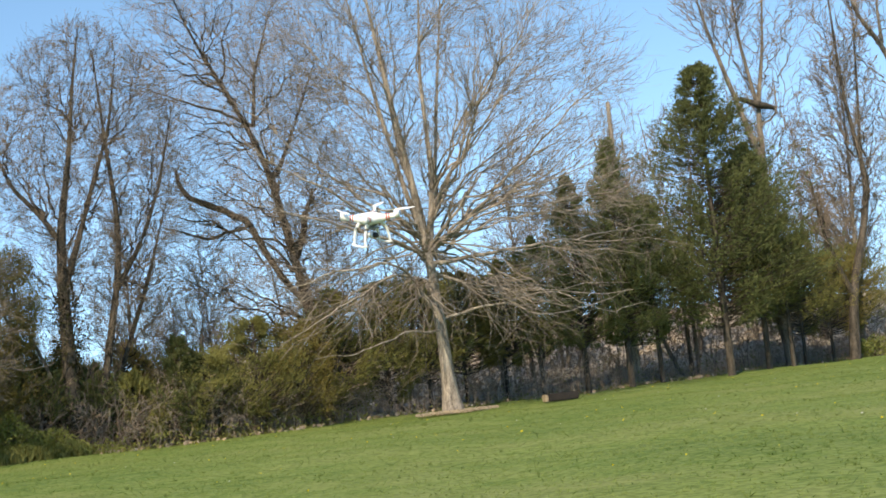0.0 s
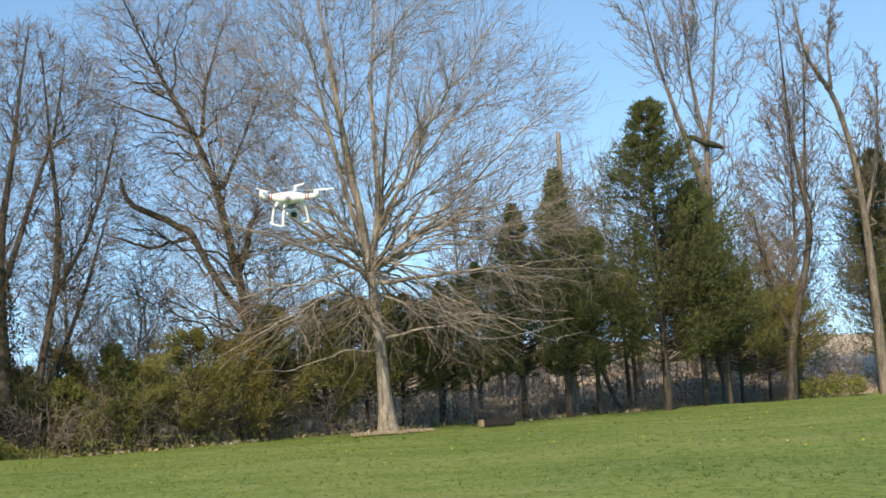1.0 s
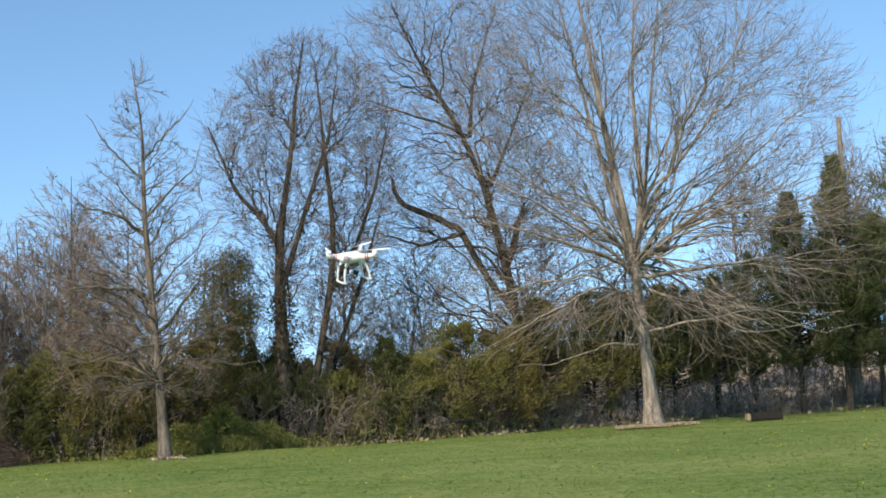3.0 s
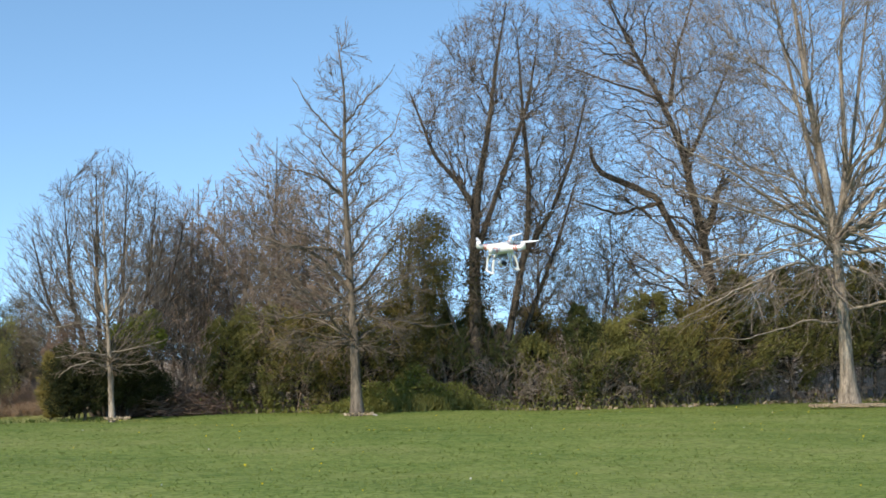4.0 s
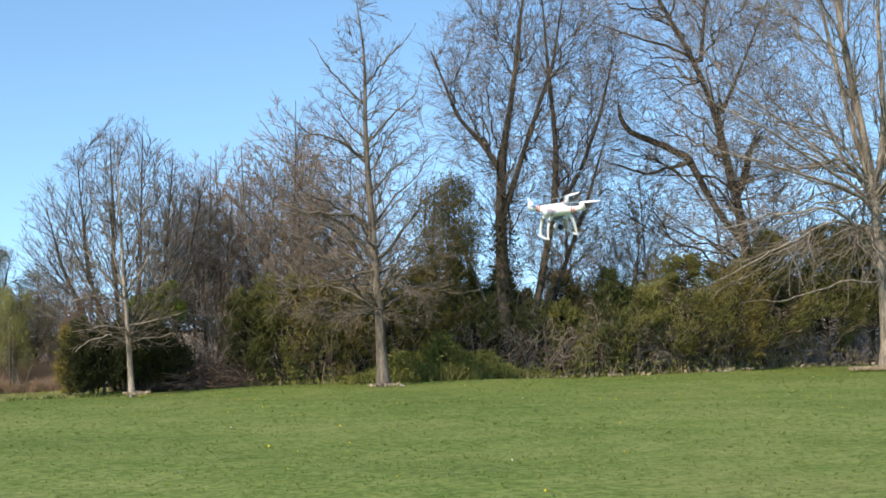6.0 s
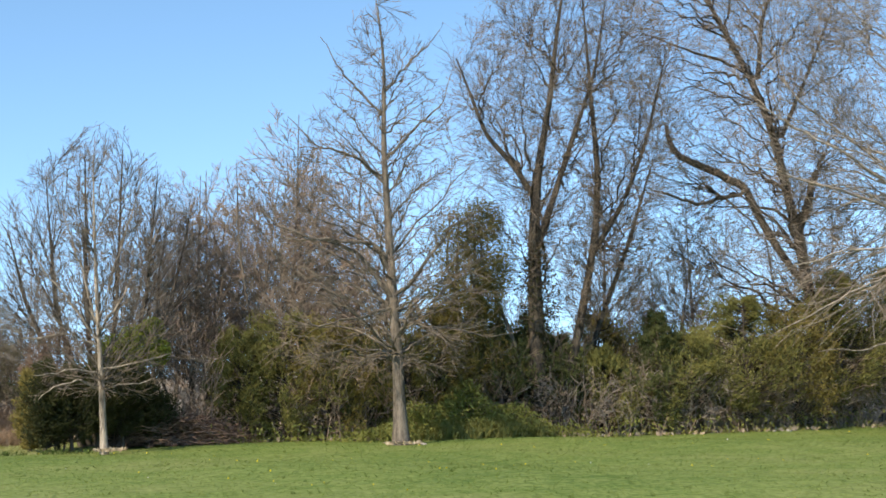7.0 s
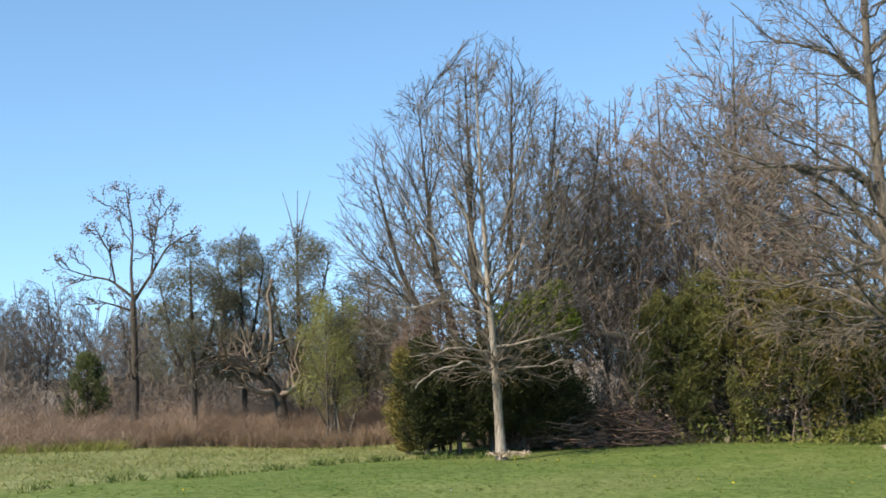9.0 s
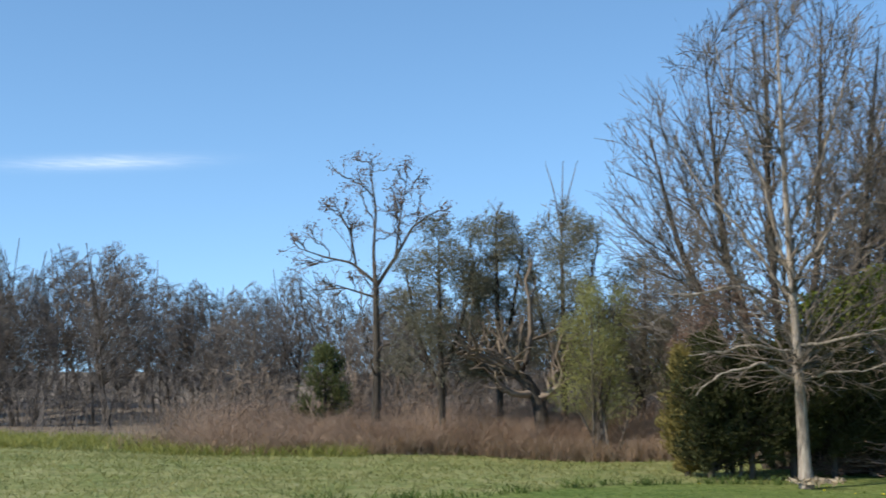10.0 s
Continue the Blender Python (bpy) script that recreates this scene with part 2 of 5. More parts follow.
def tubes(P, R, sides=4):
    """Tapered tubes along polylines P (n, s, 3) with radii R (n, s)."""
    n, s, _ = P.shape
    t = unit(np.gradient(P, axis=1))
    ref = np.where(np.abs(t[..., 2:3]) > 0.9, [1.0, 0, 0], [0, 0, 1.0])
    a = unit(np.cross(t, ref))
    b = np.cross(t, a)
    ang = np.arange(sides) * 2 * np.pi / sides
    ring = a[:, :, None] * np.cos(ang)[:, None] + b[:, :, None] * np.sin(ang)[:, None]
    V = (P[:, :, None] + ring * R[:, :, None, None]).reshape(-1, 3)
    i = np.arange(n)[:, None, None] * s * sides + np.arange(s - 1)[None, :, None] * sides + np.arange(sides)
    j = i - np.arange(sides) + (np.arange(sides) + 1) % sides
    F = np.stack([i, j, j + sides, i + sides], -1).reshape(-1, 4)
    return V, F


def ribbons(P, R, rng):
    """The finest twigs, too thin to show their roundness: narrow strips turned at random."""
    n, s, _ = P.shape
    side = unit(np.cross(np.gradient(P, axis=1), rng.normal(size=(n, 1, 3)))) * R[..., None] * 1.2
    V = np.stack([P - side, P + side], 2).reshape(-1, 3)
    i = (np.arange(n)[:, None] * 2 * s + 2 * np.arange(s - 1)).ravel()
    return V, np.stack([i, i + 1, i + 3, i + 2], 1)


def cards(C, size, rng, ratio=0.5, up=0.0, along=None):
    """Small bent leaf sprays round the points C: two triangles folded along the middle."""
    n = len(C)
    d = unit(rng.normal(size=(n, 3)) * (1.0 if along is None else 0.45) + [0, 0, up] + (0 if along is None else along))
    e = unit(np.cross(d, rng.normal(size=(n, 3))))
    s = size * rng.uniform(0.6, 1.4, (n, 1))
    nrm = np.cross(d, e)
    V = np.stack([C - d * s, C + e * s * ratio + nrm * s * 0.25, C + d * s, C - e * s * ratio + nrm * s * 0.25], 1).reshape(-1, 3)
    i = np.arange(n)[:, None] * 4
    return V, np.concatenate([i + [0, 1, 2], i + [0, 2, 3]])


def spline(pts, n=22):
    """A smooth polyline through hand-set points (x, y, z, r)."""
    p = np.array(pts, float)
    d = np.r_[0, np.cumsum(np.linalg.norm(np.diff(p[:, :3], axis=0), axis=1))]
    u = np.linspace(0, d[-1], n)
    q = np.stack([np.interp(u, d, p[:, k]) for k in range(4)], 1)
    for _ in range(1):
        q[1:-1] = 0.25 * q[:-2] + 0.5 * q[1:-1] + 0.25 * q[2:]
    return q[:, :3], q[:, 3]


def shoots(P, R, rng, n, frac, angle, length, lift=0.0, curve=0.1, wander=0.06, steps=6, thin=0.6, tip=0.3, least=0.006, taper=0.6):
    """Side shoots, n to each parent: where along it (frac), at what angle, how long against it."""
    N, S, _ = P.shape
    f = (frac[0] + (frac[1] - frac[0]) * (np.arange(n) + rng.uniform(0, 1, (N, n))) / n).ravel()
    par = np.repeat(np.arange(N), n)
    g = f * (S - 1)
    k = np.minimum(g.astype(int), S - 2)
    w = (g - k)[:, None]
    start = P[par, k] * (1 - w) + P[par, k + 1] * w
    r0 = (R[par, k] * (1 - w[:, 0]) + R[par, k + 1] * w[:, 0])
    t = unit(P[par, k + 1] - P[par, k])
    side = unit(np.cross(t, rng.normal(size=t.shape)))
    a = np.radians(rng.uniform(*angle, len(f)))[:, None]
    d = unit(np.cos(a) * t + np.sin(a) * side + [0, 0, lift])
    plen = np.linalg.norm(np.diff(P, axis=1), axis=2).sum(1)[par]
    L = (plen * length * (1 - taper * (f - frac[0]) / max(frac[1] - frac[0], 1e-6)) * rng.uniform(0.7, 1.3, len(f)))[:, None, None]
    s = np.linspace(0, 1, steps)[None, :, None]
    walk_off = np.cumsum(rng.normal(size=(len(f), steps, 3)) * wander * (6 / steps) ** 0.5, axis=1)
    walk_off -= walk_off[:, :1]
    Q = start[:, None] + d[:, None] * L * s + np.array([0, 0, 1.0]) * curve * L * s**2 + walk_off * L
    rr = np.maximum(r0 * thin, least)[:, None] * np.linspace(1, tip, steps)
    return Q, np.maximum(rr, least)


MANY = ("crown", "leaves", "vine", "ivy", "bud_spray", "seed_spray", "spray")


def part(name, me, parent, label=""):
    ob = new(name, me)
    ob.parent = parent
    if name in MANY:
        tagged(ob, kind="stuff")
    return tagged(ob, label=label) if label else ob


def thing(name, place, label, category, group="", kind=""):
    ob = new(name)
    ob.location = place
    ob.empty_display_size = 0.2
    return tagged(ob, label=label, category=category, group=group, kind=kind)


def height(x, y):
    """The lie of the land: a level lawn, a low bank behind the hedge that climbs to the right."""
    x, y = np.asarray(x, float), np.asarray(y, float)
    rise = np.clip((y - 49) / 16, 0, 1) ** 1.2 * np.clip((x - 9) / 25, 0, 1) * 3.6
    rise = rise + np.clip((y - 62) / 14, 0, 1) * np.clip((4 - x) / 8, 0, 1) * (0.5 + 0.3 * np.sin(x * 0.23) + 0.2 * np.sin(x * 0.71 + 1))
    bumps = 0.04 * np.sin(x * 0.9 + 1.3) * np.sin(y * 0.7) + 0.03 * np.sin(x * 0.33 + y * 0.41)
    return rise + bumps * np.clip((y - 8) / 10, 0, 1)


def zat(x, y):
    return float(height(x, y))


# ---- ground ----
def graded(lo, hi, step, reach, grow=1.35):
    inner = np.arange(lo, hi + step / 2, step)
    out, d = [], step
    while sum(out) < reach:
        d *= grow
        out.append(d)
    c = np.cumsum(out)
    return np.r_[lo - c[::-1], inner, hi + c]


def build_ground():
    xs, ys = graded(-24, 70, 0.45, 2500), graded(-6, 70, 0.45, 2500)
    X, Y = np.meshgrid(xs, ys, indexing="ij")
    V = np.stack([X, Y, height(X, Y)], -1).reshape(-1, 3)
    a, b = len(xs), len(ys)
    i = (np.arange(a - 1)[:, None] * b + np.arange(b - 1)).ravel()
    F = np.stack([i, i + b, i + b + 1, i + 1], 1)
    me = make_mesh("ground", [(V, F)], GRASSLAND)
    layer = me.color_attributes.new("cover", "FLOAT_COLOR", "POINT")
    x, y = V[:, 0], V[:, 1]
    rng = np.random.default_rng(3)
    jit = rng.normal(size=len(V)) * 0.15
    edge = 42.7 + 1.3 * np.minimum(x + 0.7, 0)          # edge of the mown lawn towards the field
    dry = np.clip((y - edge) / 0.5 + jit, 0, 1) * (x < 0.6) * np.clip((0.4 - x) / 0.8, 0, 1)
    hedge = 44.4 + 0.12 * np.maximum(x - 14, 0)
    lit = np.clip((y - hedge) / 1.2 + jit, 0, 1) * np.clip((x - 1.0) / 1.5, 0, 1)
    lit = np.maximum(lit, np.clip((y - 48.4) / 1.0, 0, 1))
    stubble = np.clip((y - 50.5) / 2 + jit, 0, 1) * np.clip((x - 14) / 6, 0, 1)
    col = np.stack([dry, lit, stubble, 1 + 0 * dry], -1)
    layer.data.foreach_set("color", col.astype(np.float32).ravel())
    return tagged(new("ground", me), "mown green lawn running into a dry field and leaf litter", "ground", kind="structure")


build_ground()


def blades(name, pts, h, width, mat, rng, label, category, per=4, lean=0.5, simple=False):
    """Tufts: a few thin bent blades to each point."""
    P = np.repeat(pts, per, axis=0) + np.c_[rng.normal(size=(len(pts) * per, 2)) * width * 3, np.zeros(len(pts) * per)]
    n = len(P)
    hh = h * rng.uniform(0.5, 1.3, (n, 1))
    d = np.c_[rng.normal(size=(n, 2)) * lean, np.ones(n)] * hh
    ang = rng.uniform(0, np.pi, n)
    w = np.c_[np.cos(ang), np.sin(ang), 0 * ang] * width * rng.uniform(0.6, 1.4, (n, 1))
    bend = np.c_[rng.normal(size=(n, 2)) * lean * 0.6, -0.1 * np.ones(n)] * hh
    V = np.stack([P - w, P + w, P + d * 0.55 + w * 0.7, P + d * 0.55 - w * 0.7, P + d + bend], 1).reshape(-1, 3)
    if simple:
        V = np.stack([P - w, P + w, P + d + bend], 1).reshape(-1, 3)
        me = make_mesh(name, [(V, np.arange(3 * n).reshape(-1, 3))], mat, smooth=False)
        return tagged(new(name, me), label, category, kind="stuff")
    i = np.arange(n)[:, None] * 5
    me = make_mesh(name, [(V, np.concatenate([i + [0, 1, 2], i + [0, 2, 3], i + [3, 2, 4]]))], mat, smooth=False)
    return tagged(new(name, me), label, category, kind="stuff")


def scatter(rng, n, x0, x1, y0, y1, keep=None):
    p = np.c_[rng.uniform(x0, x1, n), rng.uniform(y0, y1, n)]
    if keep is not None:
        p = p[keep(p[:, 0], p[:, 1])]
    return np.c_[p, height(p[:, 0], p[:, 1])]


def field_edge(x):
    return 42.7 + 1.3 * np.minimum(x + 0.7, 0)


def hedge_line(x):
    return 44.4 + 0.12 * np.maximum(x - 14, 0)


def build_grass():
    rng = np.random.default_rng(11)
    lawn = scatter(rng, 84000, -9, 46, 9, 46, lambda x, y: (y < np.minimum(hedge_line(x), np.where(x < 0.3, field_edge(x), 99))) & (x < 1.15 * y) & (x > -0.32 * y - 1))
    blades("lawn_grass", lawn, 0.03, 0.006, BLADE, rng, "short mown spring lawn grass in green tufts", "grass", per=3, lean=0.9, simple=True)
    rough = scatter(rng, 30000, -17, 0.5, 22, 48.6, lambda x, y: y > field_edge(x))
    blades("field_grass", rough, 0.07, 0.007, PALE_BLADE, rng, "pale dry unmown field grass beside the lawn", "grass", per=3, lean=0.9, simple=True)
    tuft = scatter(rng, 1300, -6, 40, 11, 43, lambda x, y: (y < np.minimum(hedge_line(x), np.where(x < 0.3, field_edge(x), 99))) & (np.sin(x * 0.7 + 2) * np.sin(y * 0.55 + x * 0.15) > -0.35))
    blades("lawn_tufts", tuft, 0.06, 0.006, BLADE, rng, "longer pale tufts standing in the lawn", "grass", per=12, lean=0.8, simple=True)
    edge = scatter(rng, 26000, -15, 0.3, 20, 44, lambda x, y: np.abs(y - field_edge(x) - 0.12 * np.sin(x * 2.1)) < 0.10 + 0.14 * np.sin(x * 3.7 + 1) ** 2)
    blades("verge_grass", edge, 0.13, 0.008, VERGE, rng, "longer dark green grass along the lawn edge", "grass", per=5)
    foot = scatter(rng, 5200, 1.5, 56, 42.5, 53, lambda x, y: np.abs(y - hedge_line(x) - 0.2) < 0.8)
    blades("hedge_grass", foot, 0.17, 0.008, WEED, rng, "long ragged grass at the foot of the hedge", "grass", per=5, lean=0.8)
    clump = scatter(rng, 1500, 7.2, 11.9, 42.9, 44.9, lambda x, y: ((x - 9.6) / 2.2) ** 2 + ((y - 44.1) / 1.0) ** 2 < rng.uniform(0, 1.1, len(x)))
    blades("fresh_weeds", clump, 0.5, 0.010, OLIVE_WEED, rng, "clump of tall fresh green weeds below the trees", "weeds", per=7, lean=0.4)
    # dry broom grass, in drifts of uneven height that thin out towards the far wood
    for h, n, y0, y1 in ((0.45, 5200, 46.9, 48.2), (0.70, 6200, 47.6, 49.4), (0.95, 4200, 48.6, 51.0)):
        straw = scatter(rng, n, -12.5, 0.4, y0, y1, lambda x, y: (np.sin(x * 1.3 + y) * np.sin(y * 2.3 + x) + 0.6 * np.sin(x * 2.9 + 1) > rng.uniform(-1.5, 1.0, len(x))) & (rng.uniform(0, 1, len(x)) < np.clip((x + 12.5) / 3.0, 0.05, 1)) & (y > 47.0 + 0.3 * np.sin(x * 0.9) - 0.5 * (x > -1.5)))
        blades("dry_broom_grass", straw, h, 0.005, STRAW, rng, "tall reddish-brown dry broom grass at the field edge", "grass", per=9, lean=0.55)
    ridge = scatter(rng, 5600, -24, -7, 46.2, 51, lambda x, y: np.sin(x * 1.1) * np.sin(y * 1.9 + x) > rng.uniform(-1.2, 1.0, len(x)))
    blades("ridge_grass", ridge, 0.24, 0.008, WEED, rng, "long fresh green grass on the low ridge before the far wood", "grass", per=6, lean=0.6)


build_grass()


def weed_bank():
    """A bushy bank of fresh weeds: leaves on many thin leaning stems."""
    rng = np.random.default_rng(91)
    n = 6500
    x = np.r_[rng.normal(9.4, 1.35, n), rng.uniform(3.0, 22, 1600)]
    y = np.r_[rng.normal(43.95, 0.3, n), hedge_line(x[n:]) + rng.normal(-0.1, 0.3, 1600)]
    top = np.r_[(1.1 + 0.25 * np.sin(x[:n] * 4.1)) * np.exp(-((x[:n] - 9.5) / 1.9) ** 2) + 0.15, np.full(1600, 0.5)]
    p = np.c_[x, y, height(x, y) + rng.uniform(0.03, 1, len(x)) * top]
    me = make_mesh("weed_bank", [cards(p, 0.055, rng, 0.35, 0.5)], WEED, False)
    tagged(new("weed_bank", me), "bank of fresh yellow-green weeds along the hedge", "weeds", kind="stuff")


weed_bank()


def leaves_on_ground():
    rng = np.random.default_rng(21)
    p = scatter(rng, 16000, 1.5, 64, 44, 66, lambda x, y: y > hedge_line(x) - 0.4)
    me = make_mesh("leaf_litter", [cards(p + [0, 0, 0.05], 0.09, rng, 0.7)], LITTER, False)
    tagged(new("leaf_litter", me), "dead brown leaves lying under the hedge", "leaves", kind="stuff")
    for name, n, mat, label in (("dandelions", 260, DANDELION, "yellow dandelion heads dotted over the lawn"), ("clover_flowers", 55, PETAL, "small white flowers scattered in the lawn")):
        q = scatter(rng, n * 3, -4, 44, 12, 43, lambda x, y: (y < np.where(x < 0.3, field_edge(x), 99)) & (np.sin(x * 0.5) + np.sin(y * 0.8 + x * 0.2) > -0.2))[:n]
        me = make_mesh(name, [cards(q + [0, 0, 0.06], 0.014, rng, 0.9), cards(q + [0, 0, 0.065], 0.013, rng, 0.9)], mat, False)
        tagged(new(name, me), label, "flowers", kind="stuff")


leaves_on_ground()


# ---- trees ----
def bare_tree(name, place, label, trunks, limbs, seed, bark, twig, group="", main=(6, (0.3, 0.95), (35, 65), 0.35), lift=0.35, curve=0.15,
              second=(7, (0.2, 1.0), (25, 60), 0.45), third=(7, (0.15, 1.0), (20, 60), 0.5), wander=0.05, least=0.006):
    """A leafless tree: hand-set trunks and limbs, shoots on them, and twigs on those."""
    rng = np.random.default_rng(seed)
    root = thing(name, place, label, "tree", group)
    T = [spline(t) for t in trunks]
    chunks = [tubes(P[None], R[None], 10) for P, R in T]
    Lm = [spline(q) for q in limbs]
    for p, r in Lm:
        kink = np.cumsum(rng.normal(size=(len(p), 3)), axis=0)
        kink -= np.linspace(0, 1, len(p))[:, None] * kink[-1]
        p += kink * 0.012 * np.linalg.norm(p[-1] - p[0]) ** 0.7
    P0, R0 = np.stack([p for p, r in T]), np.stack([r for p, r in T])
    n, frac, ang, ln = main
    P1, R1 = shoots(P0, R0, rng, n, frac, ang, ln, lift, curve, wander, steps=22, thin=0.34, tip=0.25, least=0.012)
    chunks.append(tubes(P1, R1, 6))
    part("trunk", make_mesh("trunk", chunks, bark), root)
    for p, r in Lm:
        part("limb", make_mesh("limb", [tubes(p[None], r[None], 7)], bark), root)
    if Lm:
        PL, RL = np.stack([p for p, r in Lm]), np.stack([r for p, r in Lm])
        P1, R1 = np.concatenate([P1, PL]), np.concatenate([R1, RL])
    n, frac, ang, ln = second
    P2, R2 = shoots(P1, R1, rng, n, frac, ang, ln, lift * 0.5, curve, wander, steps=7, thin=0.42, tip=0.3, least=least * 1.3)
    n, frac, ang, ln = third
    P3, R3 = shoots(P2, R2, rng, n, frac, ang, ln, lift * 0.3, curve * 0.6, wander * 1.2, steps=4, thin=0.5, tip=0.5, least=least)
    part("crown", make_mesh("crown", [tubes(P2, R2, 4), tubes(P3, R3, 3)], twig), root)
    return root, P3, rng


def fill(rows, n, rng, rho=(0.5, 1.0), ragged=0.05):
    """Random points inside a crown: rows of (height, left reach, right reach), as deep as 0.8 of its half width."""
    q = np.array(sorted(rows), float)
    z = np.linspace(q[0, 0], q[-1, 0], 200)
    lo, hi = np.interp(z, q[:, 0], q[:, 1]), np.interp(z, q[:, 0], q[:, 2])
    w = (hi - lo) ** 1.3
    k = rng.choice(200, n, p=w / w.sum())
    a, r = rng.uniform(0, 2 * np.pi, n), np.sqrt(rng.uniform(rho[0] ** 2, rho[1] ** 2, n))
    half = (hi - lo)[k] / 2
    p = np.c_[(hi + lo)[k] / 2 + r * np.cos(a) * half, r * np.sin(a) * half * 0.8, z[k]]
    return p + rng.normal(size=(n, 3)) * ragged * half[:, None]


def reach(parents, targets, rng, angle, steps=8, bend=0.4, lift=0.0, thick=0.010, share=0.75, tip=0.25, least=0.005, wander=0.02, low=-1.0):
    """Branches from the parents (lists of (points, radii)) out to the targets, each leaving where its angle comes nearest the wished one."""
    N = np.concatenate([p for p, r in parents])
    T = np.concatenate([unit(np.gradient(p, axis=0)) for p, r in parents])
    RN = np.concatenate([r for p, r in parents])
    ok = N[:, 2] > low
    N, T, RN = N[ok], T[ok], RN[ok]
    a = 1 / np.cos(np.radians(np.broadcast_to(np.asarray(angle, float), (len(targets),)) * rng.uniform(0.8, 1.2, len(targets))))
    pick = np.empty(len(targets), int)
    for i in range(0, len(targets), 600):
        q = targets[i:i + 600]
        dist = np.sqrt(np.maximum((q**2).sum(1)[:, None] + (N**2).sum(1)[None] - 2 * q @ N.T, 1e-6))
        cos = (q @ T.T - (N * T).sum(1)[None]) / dist
        cost = dist * (a[i:i + 600, None] - cos) + 3.0 * dist * (cos < 0.05)
        pick[i:i + 600] = cost.argmin(1)
    s0, t0, r0 = N[pick], T[pick], RN[pick]
    d = targets - s0
    L = np.linalg.norm(d, axis=1)
    mid = s0 + (unit(d) * 0.55 + t0 * 0.45) * (L * bend)[:, None] - np.array([0, 0, 1.0]) * (L * lift)[:, None]
    u = np.linspace(0, 1, steps)[None, :, None]
    P = s0[:, None] * (1 - u) ** 2 + 2 * mid[:, None] * u * (1 - u) + targets[:, None] * u**2
    off = np.cumsum(rng.normal(size=P.shape), axis=1)
    off -= off[:, :1] * (1 - u) + off[:, -1:] * u
    P = P + off * (wander * L)[:, None, None] * (8 / steps) ** 0.5 * 0.6
    r = np.maximum(np.minimum(r0 * share, thick * L + least), least)
    return P, np.maximum(r[:, None] * np.linspace(1, tip, steps)[None], least)


def pairs(P, R):
    return list(zip(P, R))


def crowned_tree(name, place, label, trunks, limbs, rows, seed, bark, twig, group="", count=(40, 300, 2200), angle=(42, 42, 40), low=1.5, twigs=4,
                 least=0.005, thick=0.011, wander=0.022, lift=(0.05, 0.0, 0.0), flat_below=-9.0, upper=-9.0, sparse=(-9.0, 1.0), thin_limbs=1.0, twig_long=0.5, bend=0.4, branch=None):
    """A leafless tree whose branches fill a crown of given outline: trunks and chief limbs set by hand, then three orders that reach out, and twigs."""
    rng = np.random.default_rng(seed)
    root = thing(name, place, label, "tree", group)
    T = [spline(t) for t in trunks]
    part("trunk", make_mesh("trunk", [tubes(p[None], r[None], 10) for p, r in T], bark), root)
    Lm = []
    for q in limbs:
        p, r = spline(q)
        kink = np.cumsum(rng.normal(size=(len(p), 3)), axis=0)
        kink -= np.linspace(0, 1, len(p))[:, None] * kink[-1]
        Lm.append((p + kink * 0.010 * np.linalg.norm(p[-1] - p[0]) ** 0.7, r * thin_limbs))
        part("limb", make_mesh("limb", [tubes(Lm[-1][0][None], Lm[-1][1][None], 7)], bark), root)

    def spots(n, rho, ragged):
        # fewer branches below the height where the crown is open
        p = fill(rows, n, rng, rho, ragged)
        return p[(p[:, 2] > sparse[0]) | (rng.uniform(0, 1, len(p)) < sparse[1])]

    goal = spots(count[0], (0.62, 0.98), 0.06)
    goal = goal[goal[:, 2] > upper]
    ang = np.where(goal[:, 2] < flat_below, 66.0, float(angle[0]))
    P1, R1 = reach(T, goal, rng, ang, 14, bend, lift[0], thick, 0.55, 0.2, least * 1.6, wander, low)
    P2, R2 = reach(pairs(P1, R1) + Lm + [(p[len(p) // 2:], r[len(p) // 2:]) for p, r in T], spots(count[1], (0.25, 1.0), 0.06), rng, angle[1], 8, bend, lift[1], thick * 0.9, 0.65, 0.25, least * 1.3, wander, low)
    P3, R3 = reach(pairs(P2, R2) + pairs(P1[:, 4:], R1[:, 4:]) + Lm, spots(count[2], (0.2, 1.04), 0.07), rng, angle[2], 5, bend, lift[2], thick * 0.7, 0.6, 0.4, least, wander, low)
    part("crown", make_mesh("crown", [tubes(P1, R1, 6), tubes(P2, R2, 5)], branch or bark), root)
    Q, RQ = shoots(P3, R3, rng, twigs, (0.15, 1.0), (20, 50), twig_long, 0.08, 0.06, 0.05, 3, thin=0.7, tip=0.6, least=least * 0.8, taper=0.4)
    part("crown", make_mesh("crown", [tubes(P3, R3, 3), ribbons(Q, RQ, rng)], twig), root)
    return root, Q, rng


